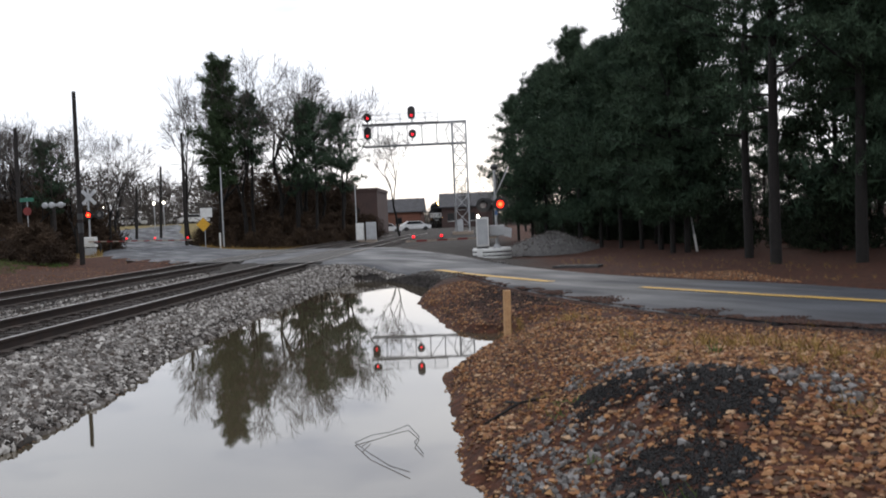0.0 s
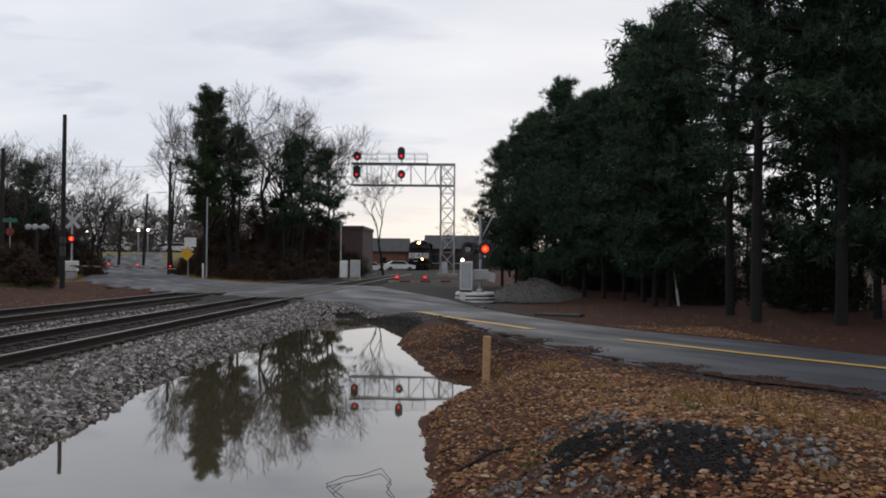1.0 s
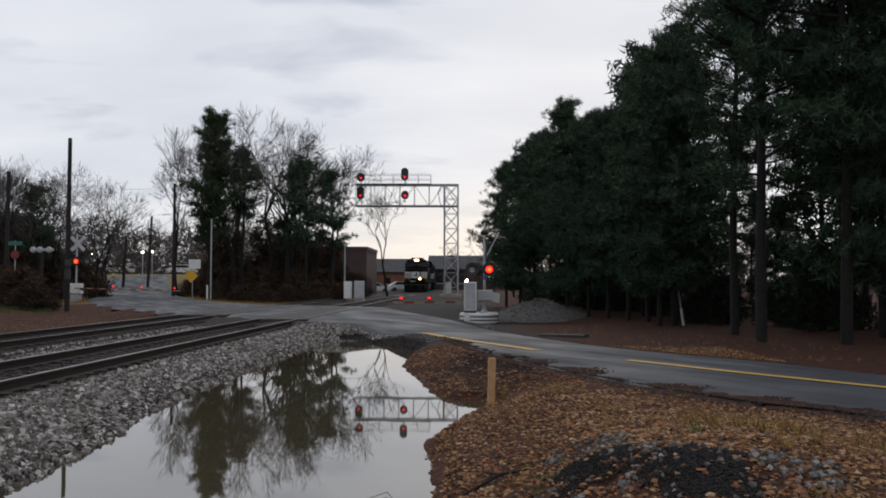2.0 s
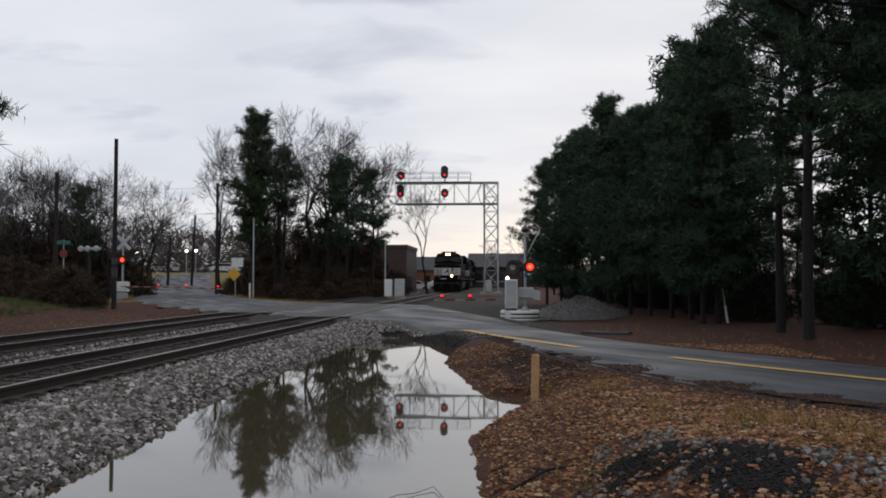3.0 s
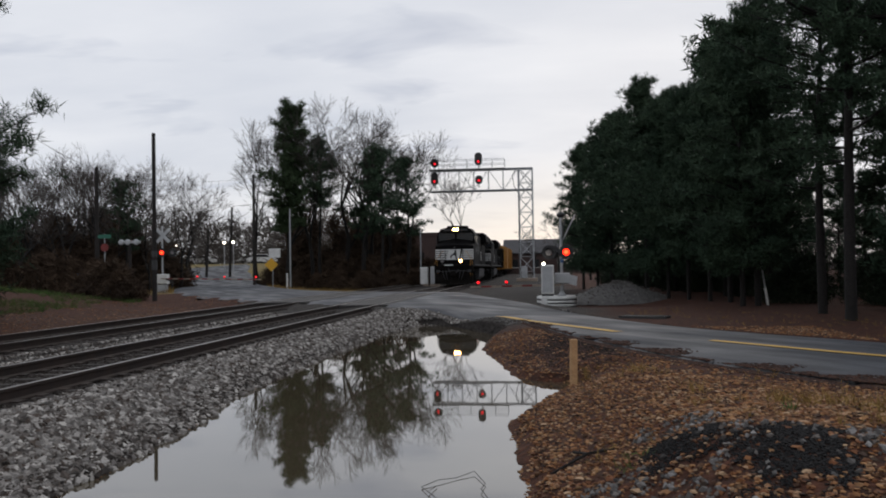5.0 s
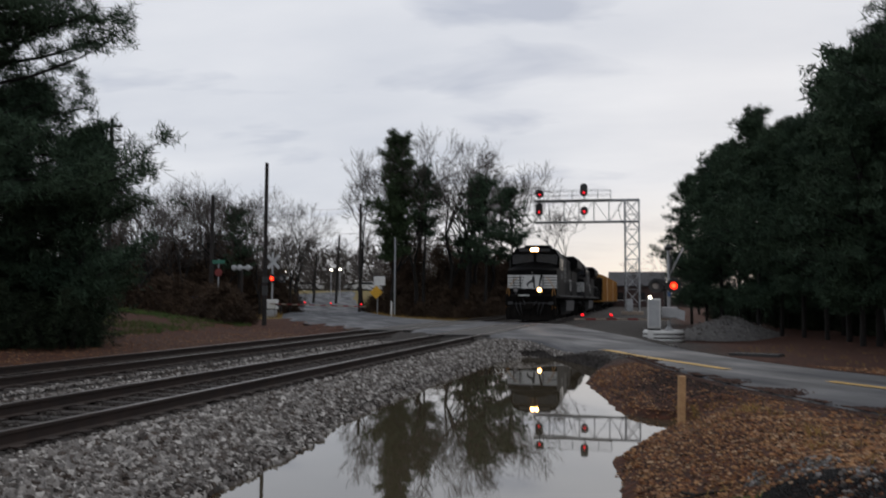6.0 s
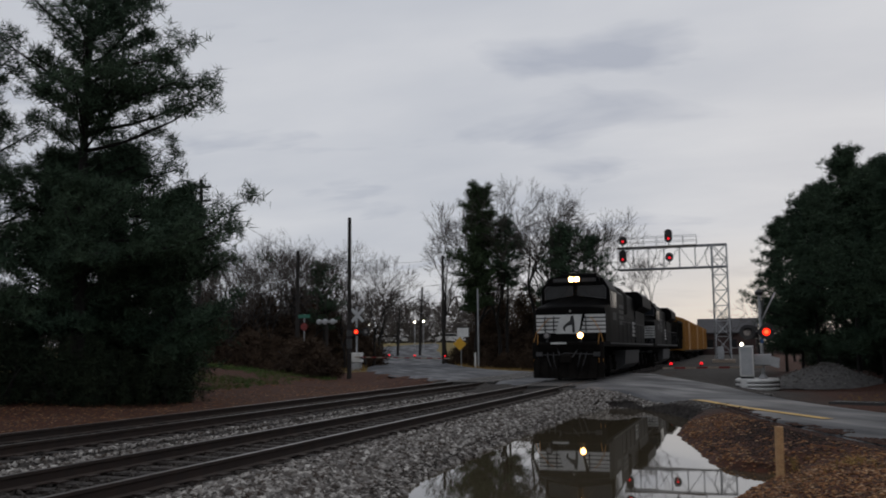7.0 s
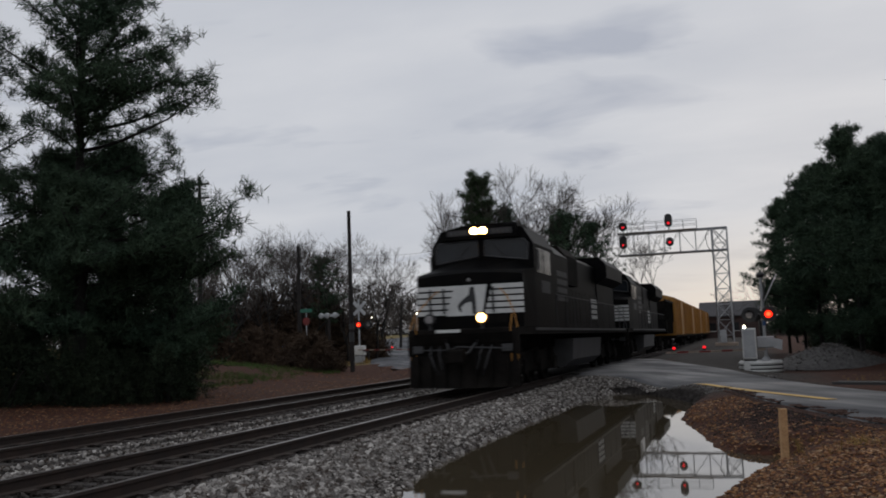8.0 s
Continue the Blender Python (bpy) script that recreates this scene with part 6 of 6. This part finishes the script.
# ---- grass ----
def grass(name, n, ok, x0, x1, y0, y1, size, material, label, seed):
    pts = strew(n, x0, x1, y0, y1, ok, seed, 1.0)
    tagged(tufts(name, pts, size, 7, M[material], seed, up=1.6, width=0.05), label, "grass", kind="stuff")


grass("dry_grass", 1500, lambda x, y: on_bank(x, y) and noise.noise((x * 1.2, y * 1.2, 9)) > 0.27 and not dark_patch(x, y) and not grey_patch(x, y), 0.2, 6.5, 4.5, 14, 0.11, "grass", "tufts of dry yellow grass on the bank", 81)
grass("ridge_grass", 1100, lambda x, y: on_bank(x, y) and abs((x - 2.4) * 0.83 + (y - 7.6) * 0.55) < 0.45 + 0.5 * noise.noise((x * 2, y * 2, 3)) and noise.noise((x * 1.8, y * 1.8, 12)) > 0.12, 1.4, 4.2, 5.4, 9.6, 0.13, "grass", "matted straw-yellow grass along the crest of the bank", 85)
grass("weeds", 250, lambda x, y: on_bank(x, y) and min(blot(x, y, 0.66, 5.3, 0.09, 0.12), blot(x, y, 0.6, 6.6, 0.14, 0.2), blot(x, y, 0.95, 4.3, 0.1, 0.1), blot(x, y, 1.9, 7.0, 0.12, 0.2)) < 1, 0.3, 2.2, 4.0, 7.4, 0.1, "green", "small green weeds among the stones", 86)
grass("verge_grass", 1000, lambda x, y: clear_of_road(x, y) and 0.6 < road_dist(x, y) < 5 and noise.noise((x * 0.5, y * 0.5, 2)) > 0.0, 2.5, 14, 13, 30, 0.08, "grass", "dry grass along the road verge", 82)
grass("bank_grass", 4500, lambda x, y: clear_of_road(x, y) and noise.noise((x * 0.3, y * 0.3, 6)) > -0.1, -36, -21.5, 33, 46, 0.2, "green", "green grass on the bank beyond the tracks", 83)
grass("field_grass", 4000, clear_of_road, -30, -13.5, 56, 76, 0.2, "grass", "straw-coloured winter grass by the road", 84)


# ---- buildings ----
def building(name, label, x0, x1, y0, y1, z1, wall, windows, roof=None, parapet=0.0):
    t = thing(name, label, "building")
    z0 = 0.2
    part("wall", Build().box(x0, x1, y0, y1, z0, z1), M[wall], t)
    if roof:
        xm = (y0 + y1) / 2
        part("roof", Build().prism([(y0 - 0.5, z1), (xm, z1 + roof), (y1 + 0.5, z1), (y1 + 0.5, z1 - 0.15), (y0 - 0.5, z1 - 0.15)], x0 - 0.5, x1 + 0.5, "x"), M["roof"], t, "grey shingle roof")
    if parapet:
        part("parapet", Build().box(x0 - 0.1, x1 + 0.1, y0 - 0.1, y1 + 0.1, z1, z1 + parapet), M[wall], t)
    for x, z, w, h in windows:
        wn = part("window", Build().box(x, x + w, y0 - 0.03, y0 + 0.02, z, z + h), M["glass"], t)
        part("sill", Build().box(x - 0.06, x + w + 0.06, y0 - 0.1, y0 - 0.03, z - 0.08, z), M["white_paint"], wn)
    return t


building("brick_building", "flat-roofed brown brick building behind the trees", -21, -12.4, 108, 120, 5.8, "brick_dark", [(-20 + k * 2.2, 2.2, 1.0, 1.6) for k in range(3)], parapet=0.4)
building("red_house", "red brick house with grey roof by the railway", -21, -11.2, 168, 178, 3.9, "brick", [(-19.5, 1.6, 1.2, 1.2), (-16, 1.6, 1.2, 1.2)], roof=2.6)
building("grey_house", "brown house with a grey shingle roof behind the gantry", -6.5, 2.0, 150, 160, 4.2, "brick_dark", [(-5.5, 1.8, 1.1, 1.3), (-2, 1.8, 1.1, 1.3)], roof=2.4)


building("dark_house", "low dark house with a hipped grey roof behind the scrub", -52, -42.5, 78, 87, 3.6, "brick_dark", [(-50, 1.6, 1.1, 1.2), (-46, 1.6, 1.1, 1.2)], roof=2.4)


def car(label, m, paint):
    t = thing("car", label, "car", m, "parked cars")
    part("body", Build().prism([(-2.2, 0.35), (2.2, 0.35), (2.25, 0.8), (1.3, 0.95), (0.7, 1.42), (-1.1, 1.45), (-1.9, 1.0), (-2.25, 0.85)], -0.85, 0.85), M[paint], t)
    part("side_windows", Build().prism([(1.1, 0.98), (0.62, 1.36), (-1.05, 1.38), (-1.65, 1.0)], -0.862, -0.85), M["glass"], t)
    for x in (-1.4, 1.4):
        for y in (-0.8, 0.8):
            part("wheel", Build().lathe((x, y, 0.32), [(0.2, -0.1), (0.32, -0.08), (0.32, 0.08), (0.2, 0.1)], 14, "y"), M["black"], t)
    return t


for _x, _y, _p in ((-13.5, 128, "car_white"), (-9.5, 130, "car_white"), (-47, 140, "car_white"), (-43, 133, "car_white"), (-52, 131, "car_white"), (-38.5, 66, "car_white")):
    car("parked %s car with dark windows and tyres" % ("red" if _p == "car_red" else "white"), pose(_x, _y, height(_x, _y), 0, 0, _x % 20), _p)
for _x, _y, _z in ((-36.9, 100, 5.2), (-35.8, 100, 5.25), (-44.5, 104, 5.1)):
    t = thing("street_lamp", "lit street lamp on a thin pole", "street lamp", pose(_x, _y, 0.6))
    part("pole", Build().tube((0, 0, -0.1), (0, 0, _z - 0.7), 0.05, n=6), M["steel"], t)
    part("lantern", Build().lathe((0, 0, _z - 0.72), [(0.07, 0), (0.12, 0.06), (0.1, 0.15), (0.04, 0.2)], 10), M["lamp_white"], t, "lit white lantern")


# ---- flotsam ----
tw = thing("floating_branch", "thin dead branch lying in the water", "branch", pose(-0.77, 6.93, 0.0))
for _p in ([(-0.27, 0.27, 0.012), (-0.15, 0.47, 0.024), (-0.02, 0.59, 0.012), (0.12, 0.79, 0.024)], [(-0.27, 0.27, 0.012), (-0.10, -0.13, 0.024), (0.09, -0.46, 0.012), (0.25, -0.67, 0.024)], [(0.31, -0.14, 0.012), (0.22, 0.18, 0.024), (0.24, 0.40, 0.012), (0.12, 0.79, 0.024)], [(-0.15, 0.31, 0.012), (-0.19, 0.09, 0.024)]):
    part("twig", Build().path(_p, 0.003, 5), M["bark"], tw)
br = thing("fallen_branch", "dark crooked dead branch on the bank", "branch", pose(0.5, 7.3, 0.2, 0, 0, 0))
for _p in ([(-0.5, -0.1, -0.08), (-0.2, 0.05, 0.06), (0.2, 0.1, 0.12), (0.6, 0.35, 0.16)], [(-0.2, 0.05, 0.06), (-0.3, 0.3, 0.02)], [(0.2, 0.1, 0.12), (0.4, -0.05, 0.16)]):
    part("twig", Build().path(_p, 0.013, 6), M["bark"], br)


# ---- motion ----
def motions():
    def nose_at(t):
        return 151.1 - 17.13 * t + 0.139 * t * t

    for car, back in TRAIN:
        walk(car, [(t, pose(NEAR_X, nose_at(t) + back, RAIL_Z)) for t in (0.0, 1.0, 2.0, 3.0, 4.0, 5.0, 6.0, 7.0, 8.0)])
    turn = 360 / (2 * math.pi * 0.52)
    for w in WHEELSETS:
        y, z = w.matrix_basis.translation.y, w.matrix_basis.translation.z
        walk(w, [(k / FPS, pose(0, y, z, turn * (nose_at(k / FPS) - nose_at(0)) % 360)) for k in range(0, 8 * FPS + 1)])


motions()
